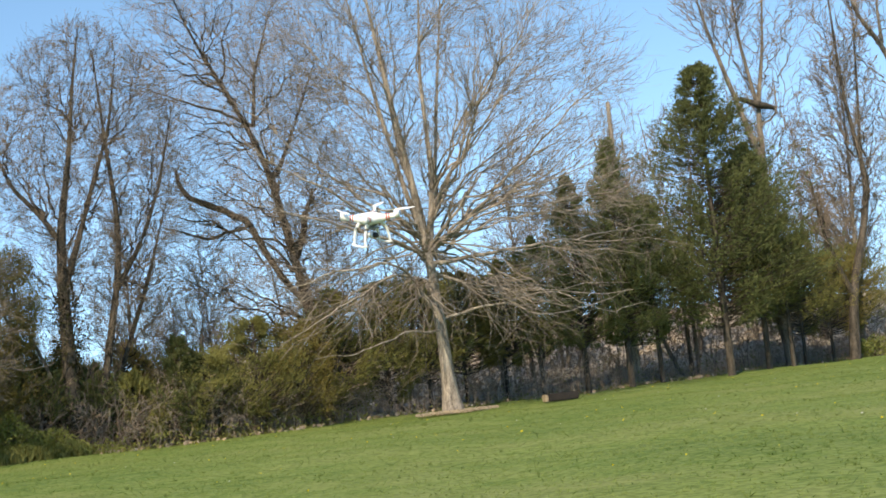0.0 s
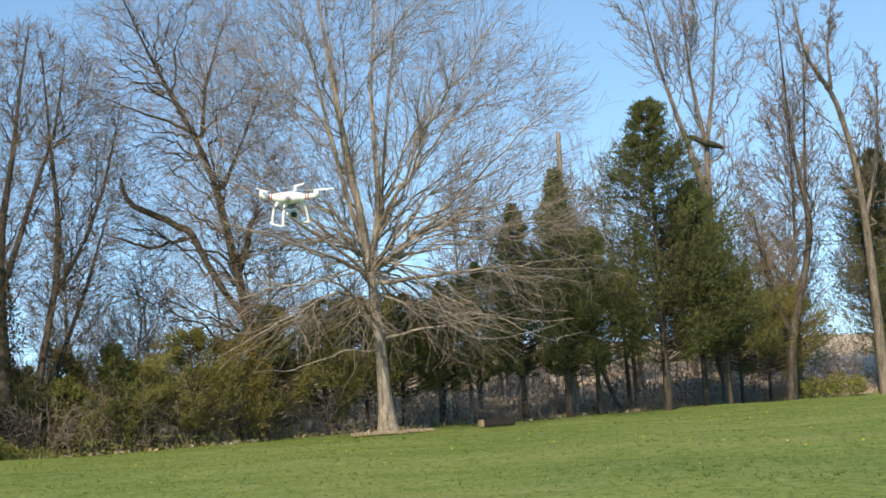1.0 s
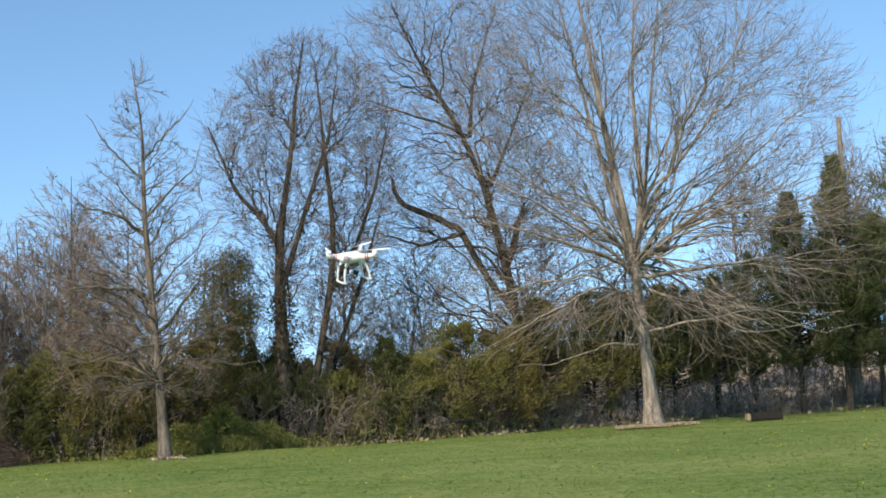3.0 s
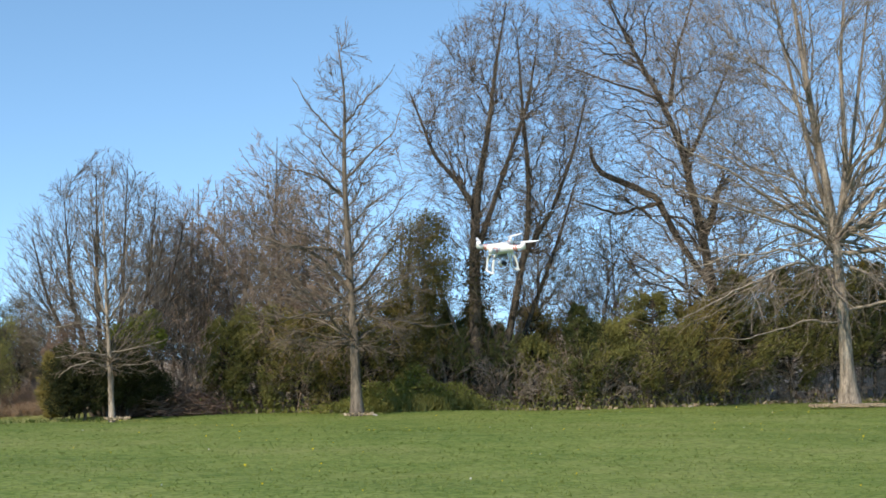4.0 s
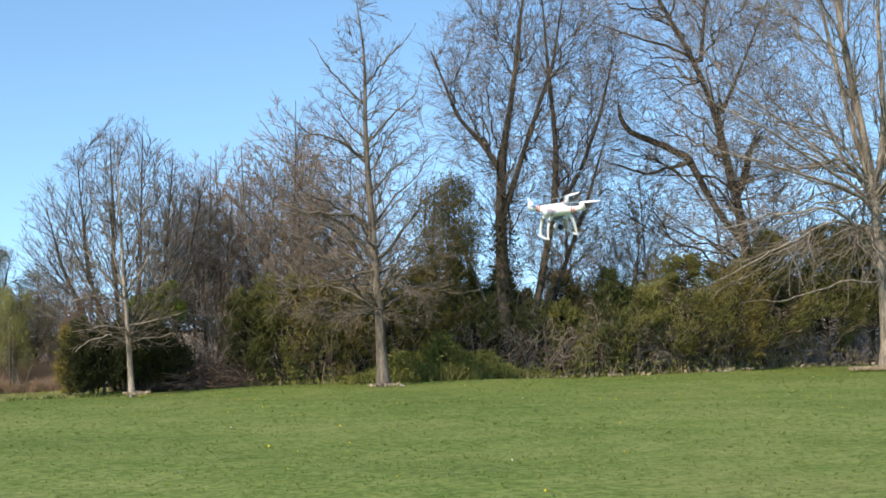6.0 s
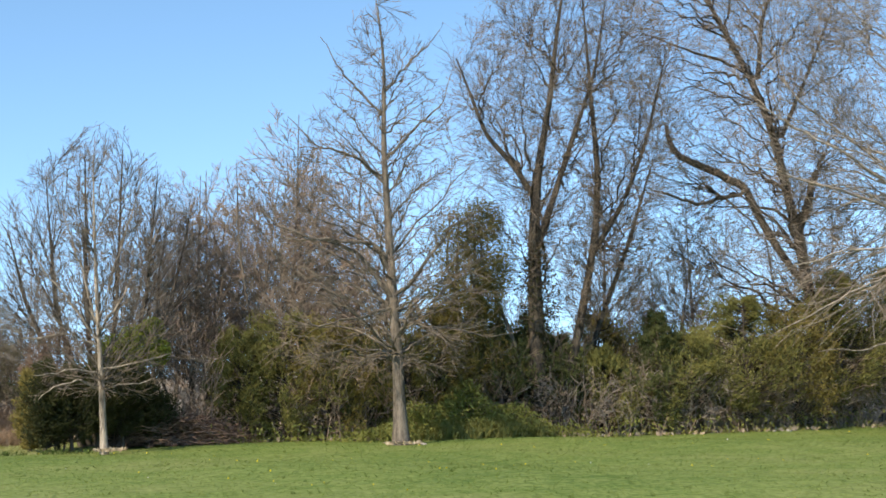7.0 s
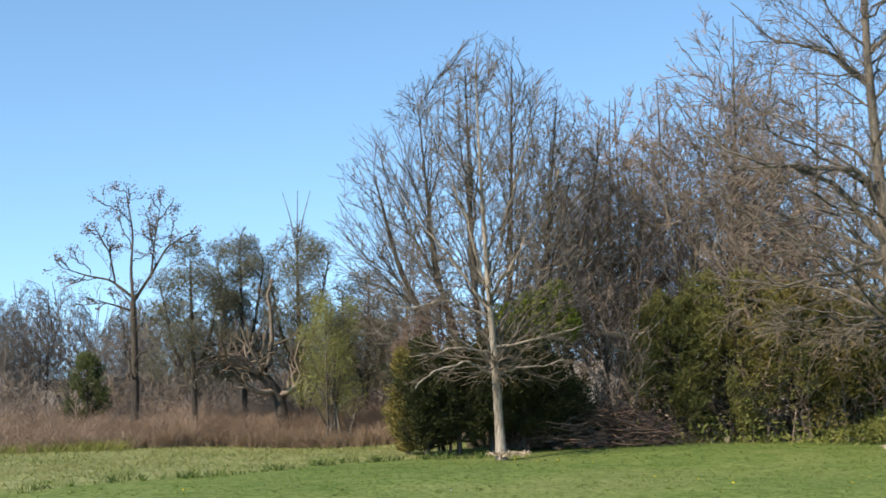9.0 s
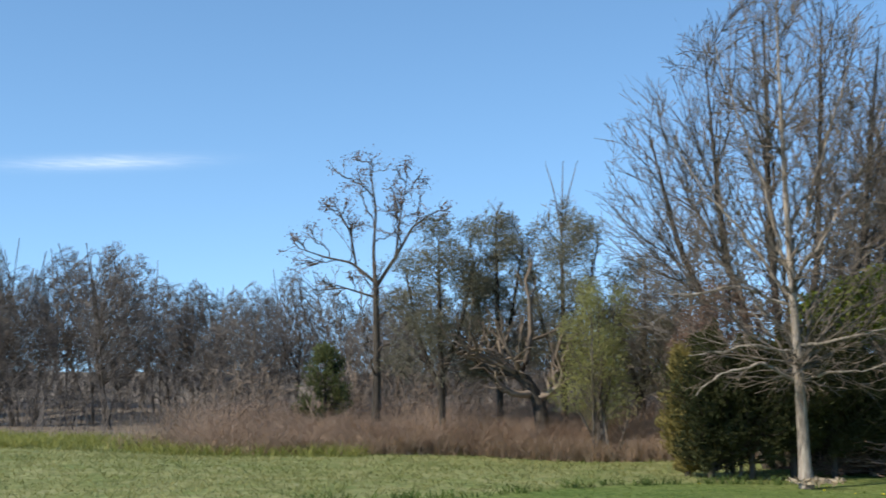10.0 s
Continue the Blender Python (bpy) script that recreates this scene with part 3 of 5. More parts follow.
def cedar(name, place, label, h, w, seed, mat, clear=0.15, n=260, size=0.13, lean=0.0, round_top=0.0, group="", dense=13):
    """An eastern cedar: a dark stem, many limbs and feathery sprays of scale leaves on them, the outline ragged."""
    rng = np.random.default_rng(seed)
    root = thing(name, place, label, "tree", group)
    P, R = spline([(0, 0, -0.1, 0.011 * h + 0.03), (lean * 0.4, 0, h * 0.5, 0.007 * h + 0.02), (lean, 0, h, 0.010)])
    # limbs are gathered in plumes, with dark gaps between
    plumes = max(9, int(n / 8))
    k = rng.integers(plumes, size=n)
    pu = (np.arange(plumes) + rng.uniform(0, 1, plumes)) / plumes
    v = np.clip(pu[k] + rng.normal(size=n) * 0.035, 0, 0.995)
    u = clear + (1 - clear) * v
    az = (np.arange(plumes) * 2.4 + rng.normal(size=plumes) * 0.5)[k] + rng.normal(size=n) * 0.24
    flat = 0.75 if h < 4 else 0.45
    prof = np.minimum(0.55 + 2.2 * v, (1 - v) ** (0.85 - 0.45 * round_top) * (1.05 + 0.2 * round_top)) + 0.05
    prof = prof * rng.uniform(0.55, 1.3, plumes)[k] * rng.uniform(0.7, 1.05, n)
    L = np.maximum(0.15, w * 0.66 * prof)
    base = np.stack([np.interp(u * h, P[:, 2], P[:, 0]), 0 * u, u * h], 1)
    d = np.stack([np.cos(az), np.sin(az), rng.uniform(-0.1, flat, n)], 1)
    s = np.linspace(0, 1, 5)[None, :, None]
    B = base[:, None] + d[:, None] * L[:, None, None] * s + np.array([0, 0, 0.22]) * L[:, None, None] * s**2 + rng.normal(size=(n, 5, 3)) * 0.03 * s
    part("trunk", make_mesh("trunk", [tubes(P[None], R[None], 8), tubes(B, np.linspace(0.018, 0.005, 5)[None] * np.ones((n, 1)), 3)], BARK_DARK), root)
    # side sprays along each limb, then leaves along the sprays
    S, RS = shoots(B, np.full((n, 5), 0.006), rng, 7, (0.4, 1.0), (22, 55), 0.40, 0.2, 0.1, 0.05, 4, least=0.004)
    q = rng.uniform(0, 1.1, (len(S), dense // 3))
    axis = S[:, -1] - S[:, 0]
    C = (S[:, :1] + axis[:, None] * q[..., None] + rng.normal(size=(len(S), dense // 3, 3)) * 0.045).reshape(-1, 3)
    A = np.repeat(unit(axis), dense // 3, axis=0)
    ok = C[:, 2] > 0.05
    part("crown", make_mesh("crown", [cards(C[ok], size, rng, 0.26, 0.25, A[ok])], mat, False), root)
    return root


def leafy(root, pts, size, mat, rng, name="leaves", label="", ratio=0.5):
    return part(name, make_mesh(name, [cards(pts, size, rng, ratio)], mat, False), root, label)


def lawn_tree_large():
    """The wide oak with steep leaders and long low limbs."""
    trunks = [[(0.1, 0, -0.1, 0.42), (0.05, 0, 0.35, 0.255), (0, 0, 2.2, 0.195), (-0.15, 0, 4.2, 0.165), (-0.3, 0, 6.0, 0.14), (-0.9, 0.1, 9.5, 0.11), (-1.6, 0.2, 14.5, 0.03)],
              [(-0.2, 0, 5.2, 0.17), (0.1, -0.2, 7.5, 0.13), (-0.1, -0.4, 11, 0.08), (0.3, -0.5, 15.5, 0.02)],
              [(-0.3, 0, 5.6, 0.14), (-0.7, 0.4, 7.6, 0.11), (-1.4, 0.6, 11, 0.07), (-2.3, 0.5, 15.0, 0.02)],
              [(-0.2, 0, 5.3, 0.14), (0.45, 0.3, 7.3, 0.10), (1.0, 0.4, 10.5, 0.07), (1.6, 0.2, 15.0, 0.02)],
              [(-0.3, 0, 6.2, 0.12), (-0.5, 0.8, 9, 0.08), (-0.6, 1.3, 14.0, 0.02)]]
    limbs = [[(-0.2, 0, 5.0, 0.11), (-2.0, -0.3, 6.2, 0.08), (-4.5, -0.5, 7.6, 0.05), (-6.6, -0.4, 8.6, 0.015)],
             [(-0.2, 0, 4.9, 0.11), (-1.8, -0.4, 5.7, 0.08), (-4.2, -0.6, 6.4, 0.05), (-6.8, -0.4, 7.0, 0.015)],
             [(-0.1, 0, 3.2, 0.12), (-1.2, -0.5, 4.0, 0.09), (-2.4, -0.9, 4.9, 0.06), (-4.6, -1.0, 4.7, 0.04), (-7.2, -1.2, 3.6, 0.012)],
             [(-0.1, 0, 4.3, 0.09), (-2.0, -0.8, 4.5, 0.06), (-4.6, -1.3, 3.6, 0.04), (-6.6, -1.6, 2.6, 0.012)],
             [(0, 0, 2.6, 0.07), (-1.8, -0.7, 2.7, 0.05), (-3.6, -1.1, 2.2, 0.035), (-5.4, -1.4, 2.1, 0.012)],
             [(-0.2, 0, 4.9, 0.13), (1.5, -0.6, 5.0, 0.10), (4.0, -1.0, 5.3, 0.06), (6.5, -1.0, 5.6, 0.035), (9.0, -0.8, 5.7, 0.012)],
             [(-0.2, 0, 4.6, 0.10), (1.2, -0.8, 4.0, 0.07), (2.9, -1.4, 2.9, 0.05), (4.2, -1.6, 2.9, 0.035), (6.6, -1.6, 3.5, 0.012)],
             [(0, 0, 3.0, 0.08), (1.7, -0.9, 3.2, 0.06), (3.4, -1.3, 3.4, 0.04), (5.8, -1.5, 2.7, 0.025), (7.6, -1.4, 3.0, 0.012)]]
    limbs = [[(x, y, z, r * 0.62) for x, y, z, r in q] for q in limbs]
    trunks = trunks[:1] + [[(x, y, z, r * 0.72) for x, y, z, r in q] for q in trunks[1:]]
    rows = [(2.2, -4.8, 4.8), (3.0, -6.3, 7.2), (3.9, -7.2, 8.4), (5.0, -6.8, 9.2), (6.6, -5.8, 8.4), (8.6, -6.2, 8.2), (10.7, -6.2, 7.9), (12.4, -5.6, 6.8), (14.4, -4.6, 5.4), (16.4, -2.6, 3.2), (17.6, -0.6, 1.0)]
    crowned_tree("oak_tree", (23.2, 42, 0), "large leafless oak with pale bark and wide drooping limbs", trunks, limbs, rows, 5, BARK_PALE, TWIG_TAN,
                 count=(80, 900, 5600), angle=(36, 38, 38), low=4.2, twigs=5, least=0.0048, twig_long=0.7, thick=0.0085, wander=0.04, lift=(0.06, 0.02, 0.0), upper=6.0, sparse=(6.2, 0.24))


def lawn_tree_middle():
    trunks = [[(0.12, 0, -0.1, 0.25), (0.1, 0, 0.3, 0.17), (0.05, 0, 2.0, 0.13), (-0.1, 0, 4.4, 0.10), (-0.25, 0, 7.2, 0.07), (-0.2, 0, 9.4, 0.035), (-0.45, 0, 11.3, 0.010)]]
    limbs = [[(-0.05, 0, 3.6, 0.08), (-0.9, -0.2, 4.6, 0.06), (-2.3, -0.3, 5.0, 0.04), (-3.4, -0.2, 5.6, 0.012)],
             [(-0.05, 0, 4.1, 0.08), (-0.5, -0.3, 4.75, 0.065), (-1.3, -0.4, 4.85, 0.05), (-2.9, -0.6, 4.9, 0.012)],
             [(-0.05, 0, 3.5, 0.08), (0.6, -0.3, 4.3, 0.06), (1.3, -0.4, 5.2, 0.04), (2.1, -0.3, 5.7, 0.012)],
             [(0, 0, 3.3, 0.06), (-0.9, -0.6, 3.0, 0.045), (-1.9, -0.9, 2.75, 0.03), (-2.9, -1.0, 2.9, 0.01)],
             [(0, 0, 3.0, 0.05), (1.0, -0.6, 2.7, 0.04), (2.0, -0.8, 2.5, 0.025), (2.9, -0.8, 2.7, 0.01)],
             [(-0.2, 0, 6.3, 0.06), (-0.9, 0, 6.9, 0.045), (-1.9, 0, 7.2, 0.025), (-2.6, 0, 7.9, 0.01)],
             [(-0.2, 0, 6.9, 0.06), (0.5, -0.1, 7.7, 0.04), (1.2, -0.1, 8.3, 0.025), (1.6, 0, 9.3, 0.01)],
             [(-0.25, 0, 8.0, 0.045), (-0.9, 0, 8.7, 0.035), (-1.5, 0, 9.4, 0.02), (-1.8, 0, 9.9, 0.01)],
             [(-0.2, 0, 8.6, 0.045), (0.3, 0, 9.3, 0.03), (0.9, 0, 9.8, 0.02), (1.3, 0, 10.4, 0.01)]]
    rows = [(1.6, -2.1, 1.6), (2.6, -3.2, 2.3), (3.8, -3.6, 2.5), (5.0, -3.4, 2.3), (6.3, -2.9, 2.0), (8.0, -2.1, 1.6), (9.7, -1.35, 1.0), (10.8, -0.8, 0.4), (11.7, -0.5, -0.2)]
    crowned_tree("young_tree", (7.33, 42, 0), "leafless young pin oak with a straight grey trunk on the lawn", trunks, limbs, rows, 8, BARK_GREY, TWIG_GREY,
                 count=(56, 380, 2200), angle=(52, 44, 42), low=1.9, twigs=4, least=0.005, thick=0.011, wander=0.035, lift=(0.08, 0.02, 0.0), flat_below=4.2, thin_limbs=0.75)


def lawn_tree_small():
    trunks = [[(0.06, 0, -0.1, 0.12), (0.04, 0, 0.3, 0.084), (-0.02, 0, 1.6, 0.068), (-0.12, 0, 3.2, 0.048), (-0.2, 0, 5.0, 0.032), (-0.25, 0, 6.9, 0.008)]]
    limbs = [[(-0.05, 0, 1.45, 0.05), (-0.5, -0.3, 1.62, 0.04), (-1.0, -0.4, 1.5, 0.025), (-1.4, -0.4, 1.2, 0.01)],
             [(-0.05, 0, 1.4, 0.045), (0.4, -0.3, 1.55, 0.035), (0.8, -0.4, 1.6, 0.02), (1.15, -0.4, 1.65, 0.01)],
             [(-0.05, 0, 1.8, 0.04), (-0.7, -0.4, 1.9, 0.03), (-1.5, -0.5, 1.75, 0.01)],
             [(-0.05, 0, 1.9, 0.04), (0.7, -0.4, 2.0, 0.03), (1.55, -0.5, 2.25, 0.01)],
             [(-0.1, 0, 2.4, 0.04), (-0.8, -0.3, 2.7, 0.03), (-1.8, -0.4, 2.6, 0.01)],
             [(-0.1, 0, 2.5, 0.05), (-0.8, 0.2, 3.6, 0.035), (-1.7, 0.2, 4.8, 0.01)],
             [(-0.1, 0, 2.6, 0.05), (0.6, 0.2, 3.8, 0.035), (1.4, 0.2, 5.4, 0.01)],
             [(-0.1, 0, 2.9, 0.05), (-0.5, 0.2, 4.4, 0.035), (-1.1, 0.2, 6.2, 0.01)],
             [(-0.1, 0, 3.0, 0.05), (0.4, 0.2, 4.6, 0.035), (0.9, 0.2, 6.6, 0.01)]]
    rows = [(1.25, -1.5, 1.2), (1.8, -1.7, 1.6), (2.6, -1.7, 1.6), (3.6, -1.6, 1.5), (5.0, -1.35, 1.2), (6.2, -0.95, 0.7), (7.0, -0.5, 0.2), (7.5, -0.3, -0.15)]
    crowned_tree("small_tree", (0.43, 42, 0), "small leafless tree with a slim pale trunk on the lawn edge", trunks, limbs, rows, 9, BARK_PALE, TWIG_GREY,
                 count=(44, 230, 1000), angle=(40, 38, 38), low=1.3, twigs=4, least=0.004, thick=0.010, wander=0.03, lift=(0.10, 0.03, 0.0), upper=2.7, sparse=(2.4, 0.85), thin_limbs=0.6, branch=BARK_GREY)


def dome_tree():
    """The broad many-stemmed tree behind the small one; its branches fan out from low down."""
    trunks = [[(x * 0.15, 0.1 * k, -0.1, 0.10), (x * 0.4, 0.1 * k, 1.6, 0.075), (x * 0.8, 0.15 * k, 3.6, 0.05), (x, 0.2 * k, z, 0.012)]
              for k, (x, z) in enumerate(((-2.2, 5.4), (-1.3, 6.7), (-0.35, 7.6), (0.6, 7.6), (1.5, 6.9), (2.3, 5.6)))]
    rows = [(1.9, -1.9, 2.0), (2.8, -2.6, 2.4), (4.2, -3.1, 2.7), (5.2, -2.9, 2.6), (6.4, -2.2, 2.0), (7.4, -1.3, 1.3), (8.1, -0.5, 0.5)]
    crowned_tree("dome_tree", (0.35, 45.2, 0), "broad leafless tree with many dark rising branches behind the small tree", trunks, [], rows, 12, BARK_DARK, TWIG_DULL_HAZED,
                 count=(64, 480, 2600), angle=(32, 32, 34), low=1.0, twigs=4, least=0.0045, thick=0.010, lift=(0.06, 0.02, 0.0))


lawn_tree_large()
lawn_tree_middle()
lawn_tree_small()
dome_tree()


def vine_tree():
    """The big tree wrapped in vines, forked low, with its close neighbour."""
    trunks = [[(0.15, 0, -0.1, 0.30), (0.07, 0, 1.5, 0.24), (0.03, 0, 4.2, 0.19), (0.05, 0, 5.6, 0.16), (0.14, 0, 7.0, 0.12), (0.55, 0, 9.0, 0.08), (0.86, 0, 11.4, 0.05), (1.2, 0, 13.2, 0.015)],
              [(0.1, 0, 6.4, 0.10), (-0.5, 0, 7.3, 0.075), (-1.25, 0, 8.1, 0.06), (-2.07, 0, 10.2, 0.02)],
              [(0.05, 0, 4.9, 0.12), (0.6, 0.1, 6.3, 0.09), (1.15, 0.2, 7.8, 0.07), (2.0, 0.3, 10.0, 0.045), (2.4, 0.3, 12.3, 0.015)],
              [(0.4, -0.1, -0.1, 0.16), (1.1, -0.2, 2.4, 0.12), (1.75, -0.2, 5.5, 0.10), (1.85, -0.2, 7.2, 0.085), (1.69, -0.2, 9.1, 0.06), (1.5, -0.2, 12.2, 0.015)],
              [(1.6, -0.2, 4.8, 0.08), (2.6, -0.2, 6.4, 0.065), (3.3, -0.2, 8.1, 0.05), (3.9, -0.2, 10.4, 0.015)],
              [(0.9, 0.4, -0.1, 0.10), (2.0, 0.4, 3.0, 0.075), (2.9, 0.4, 5.2, 0.06), (3.6, 0.3, 7.4, 0.02)]]
    rows = [(3.2, -0.5, 3.0), (4.9, -0.9, 3.3), (6.8, -1.6, 4.0), (8.7, -2.2, 4.3), (10.3, -2.2, 4.1), (11.5, -1.3, 3.8), (12.4, -0.8, 3.0), (13.3, 0.6, 2.0)]
    root, last, rng = crowned_tree("vine_tree", (11.8, 45, 0), "tall leafless forked tree with dark vine-covered trunk in the hedge", trunks, [], rows, 17, BARK_DARK, TWIG_GREY,
                                   count=(90, 800, 5200), angle=(44, 46, 46), low=2.6, twigs=5, least=0.0042, thick=0.010, wander=0.06, lift=(0.05, 0.0, 0.0), twig_long=0.8)
    k = rng.choice(len(last), 700)
    leafy(root, last[k, -1], 0.03, OLIVE, rng, "bud_spray", "sparse olive spring buds")
    z = rng.uniform(0.2, 5.2, 2600)
    a = rng.uniform(0, 6.28, 2600)
    r = 0.2 + 0.25 * rng.uniform(0, 1, 2600) * (1 + np.sin(z * 2.1))
    leafy(root, np.c_[r * np.cos(a) + 0.1, r * np.sin(a), z], 0.05, IVY, rng, "vine", "dark vine leaves on the trunk")


def crooked_tree():
    """The slanting tree with the long crooked dead limb."""
    trunks = [[(0.6, 0, -0.1, 0.24), (0.45, 0, 2.2, 0.19), (0.1, 0, 4.6, 0.16), (-0.35, 0, 6.7, 0.14), (-0.78, 0, 8.65, 0.11), (-1.37, 0, 10.1, 0.09), (-2.36, 0, 11.8, 0.07), (-3.24, 0, 13.4, 0.04), (-3.9, 0, 15.0, 0.012)],
              [(-0.1, 0, 5.6, 0.12), (0.3, 0, 6.6, 0.12), (0.45, 0, 7.3, 0.10), (0.6, 0, 7.5, 0.07)],
              [(-1.2, 0, 10.2, 0.08), (-0.9, 0.2, 12.0, 0.05), (-0.2, 0.2, 14.0, 0.02)],
              [(-0.5, 0, 8.5, 0.08), (0.4, 0.2, 10.2, 0.05), (1.4, 0.2, 12.4, 0.02)]]
    limbs = [[(0.5, 0, 3.6, 0.10), (-0.76, -0.1, 5.3, 0.11), (-1.55, -0.1, 6.6, 0.12), (-1.65, -0.1, 6.95, 0.12), (-2.05, -0.1, 7.23, 0.12), (-3.26, -0.1, 7.55, 0.11), (-4.05, -0.1, 8.0, 0.09), (-4.25, -0.1, 8.45, 0.07), (-4.15, -0.1, 8.7, 0.05)],
             [(-1.7, -0.1, 6.9, 0.06), (-3.2, -0.1, 6.5, 0.05), (-4.8, -0.1, 6.9, 0.02)],
             [(-1.2, 0, 10.2, 0.06), (-3.0, 0, 10.9, 0.04), (-4.8, 0, 11.4, 0.015)]]
    rows = [(3.6, -3.4, 2.0), (5.0, -4.4, 2.4), (6.6, -4.6, 2.6), (8.4, -5.0, 2.6), (10.2, -5.4, 2.4), (12.0, -5.6, 2.2), (13.8, -5.6, 1.4), (15.2, -4.4, 0.2)]
    crowned_tree("crooked_tree", (20.3, 46, 0), "leaning leafless tree with one long crooked dark limb", trunks, limbs, rows, 23, BARK_DARK, TWIG_GREY,
                 count=(60, 620, 4200), angle=(50, 48, 46), low=2.6, twigs=5, least=0.0042, thick=0.010, wander=0.06, twig_long=0.8)


def nest_trees():
    """Tall trees at the right end of the hedge."""
    a = [[(0.3, 0, -0.1, 0.24), (0.1, 0, 4, 0.19), (0.1, 0, 8, 0.16), (0.2, 0, 11.5, 0.12), (0.9, 0, 14.0, 0.07), (1.6, 0, 18.5, 0.02)],
         [(0.1, 0, 9.0, 0.15), (-1.2, 0, 12.2, 0.11), (-2.3, 0, 15.0, 0.07), (-3.2, 0, 18.2, 0.02)],
         [(0.2, 0, 11.6, 0.10), (-0.2, 0.2, 14.4, 0.07), (-0.5, 0.2, 18.6, 0.02)]]
    root, _, _ = bare_tree("tall_tree", (44.6, 48.2, 0), "tall leafless tree with a broken stub high on its trunk", a, [], 31, BARK_GREY, TWIG_GREY,
                           main=(12, (0.4, 0.97), (18, 50), 0.30), second=(9, (0.15, 1), (20, 50), 0.40), third=(7, (0.15, 1), (20, 55), 0.45), least=0.009, lift=0.3)
    P, R = spline([(-0.9, -0.1, 11.9, 0.10), (0.1, -0.25, 11.6, 0.17), (1.2, -0.1, 11.5, 0.09)])
    part("stub", make_mesh("stub", [tubes(P[None], R[None], 8)], BARK_DARK), root, "dark broken cross limb")
    b = [[(-1.6, 0, -0.1, 0.26), (-1.2, 0, 3.0, 0.20), (0.3, 0, 6.4, 0.15), (0.6, 0, 8.2, 0.12), (-0.2, 0, 12.0, 0.08), (-0.4, 0, 18.0, 0.02)],
         [(-1.2, 0, 2.8, 0.14), (-2.4, 0, 5.0, 0.10), (-3.0, 0, 8.2, 0.03)],
         [(0.4, 0, 8.6, 0.09), (1.0, 0.2, 12.0, 0.06), (1.5, 0.2, 17.0, 0.02)]]
    bare_tree("tall_tree", (49.2, 47, 0), "tall leafless tree with a bent dark lower trunk", b, [], 37, BARK_DARK, TWIG_GREY,
              main=(12, (0.3, 0.97), (20, 55), 0.26), second=(9, (0.15, 1), (20, 55), 0.40), third=(7, (0.15, 1), (20, 55), 0.45), least=0.009, lift=0.3)
    c = [[(0.4, 0, -0.1, 0.28), (0.3, 0, 4.0, 0.22), (0.1, 0, 8.4, 0.17), (-0.3, 0, 11.2, 0.14), (-1.3, 0, 14.2, 0.12), (-1.9, 0, 14.7, 0.11), (-3.1, 0, 15.7, 0.09), (-3.6, 0, 18.4, 0.03)],
         [(-1.5, 0, 14.4, 0.09), (-1.3, 0.2, 16.2, 0.06), (-0.6, 0.2, 19.2, 0.02)],
         [(0.1, 0, 8.2, 0.10), (1.4, 0, 11.2, 0.07), (2.0, 0, 16.0, 0.02)]]
    bare_tree("tall_tree", (53.6, 47, 0), "tall leafless tree with a sharply bent crown", c, [], 41, BARK_GREY, TWIG_GREY,
              main=(12, (0.35, 0.97), (25, 60), 0.22), second=(9, (0.15, 1), (20, 55), 0.40), third=(7, (0.15, 1), (20, 55), 0.45), least=0.009, lift=0.2)
    root = thing("dead_trunk", (36.1, 48.2, 0), "broken bare dead trunk standing among the cedars", "tree")
    P, R = spline([(0, 0, -0.1, 0.22), (0.1, 0, 5, 0.15), (0.2, 0, 11.7, 0.09)])
    part("trunk", make_mesh("trunk", [tubes(P[None], R[None], 8)], BARK_PALE), root)
    P, R = spline([(0.15, 0, 9.0, 0.05), (0.7, 0, 9.8, 0.03), (0.8, 0, 10.6, 0.012)])
    part("limb", make_mesh("limb", [tubes(P[None], R[None], 6)], BARK_PALE), root)


vine_tree()
crooked_tree()
nest_trees()


def slender(label, seed, twig, h=10.0, wide=0.3, stems=1, group="", count=(34, 190, 1000), low=0.22, bark=None, least=0.006):
    """A plain woodland tree, used several times over; wide is its half width against its height."""
    rng = np.random.default_rng(seed)
    trunks = []
    for k in range(stems):
        x, y = rng.normal(size=2) * (0.05 + 0.05 * (stems > 1)) * h
        b = rng.normal(size=4) * h * 0.03
        trunks.append([(x * 0.3, y * 0.3, -0.1, 0.008 * h + 0.01), (x * 0.8 + b[0], y, h * 0.35, 0.0055 * h), (x * 1.3 + b[1], y * 1.3, h * 0.7, 0.0032 * h), (x * 1.8 + b[2], y * 1.6, h, 0.010)])
    w = wide * h
    rows = [(low * h, -0.45 * w, 0.4 * w), (0.45 * h, -0.95 * w, 0.85 * w), (0.65 * h, -0.9 * w, w), (0.85 * h, -0.55 * w, 0.65 * w), (1.02 * h, -0.12 * w, 0.15 * w)]
    return crowned_tree("woodland_tree", (0, 0, 0), label, trunks, [], rows, seed, bark or BARK_GREY, twig, group,
                        count=count, angle=(36, 38, 40), low=low * h * 0.8, twigs=4, least=least, thick=0.009, wander=0.035, twig_long=0.6)


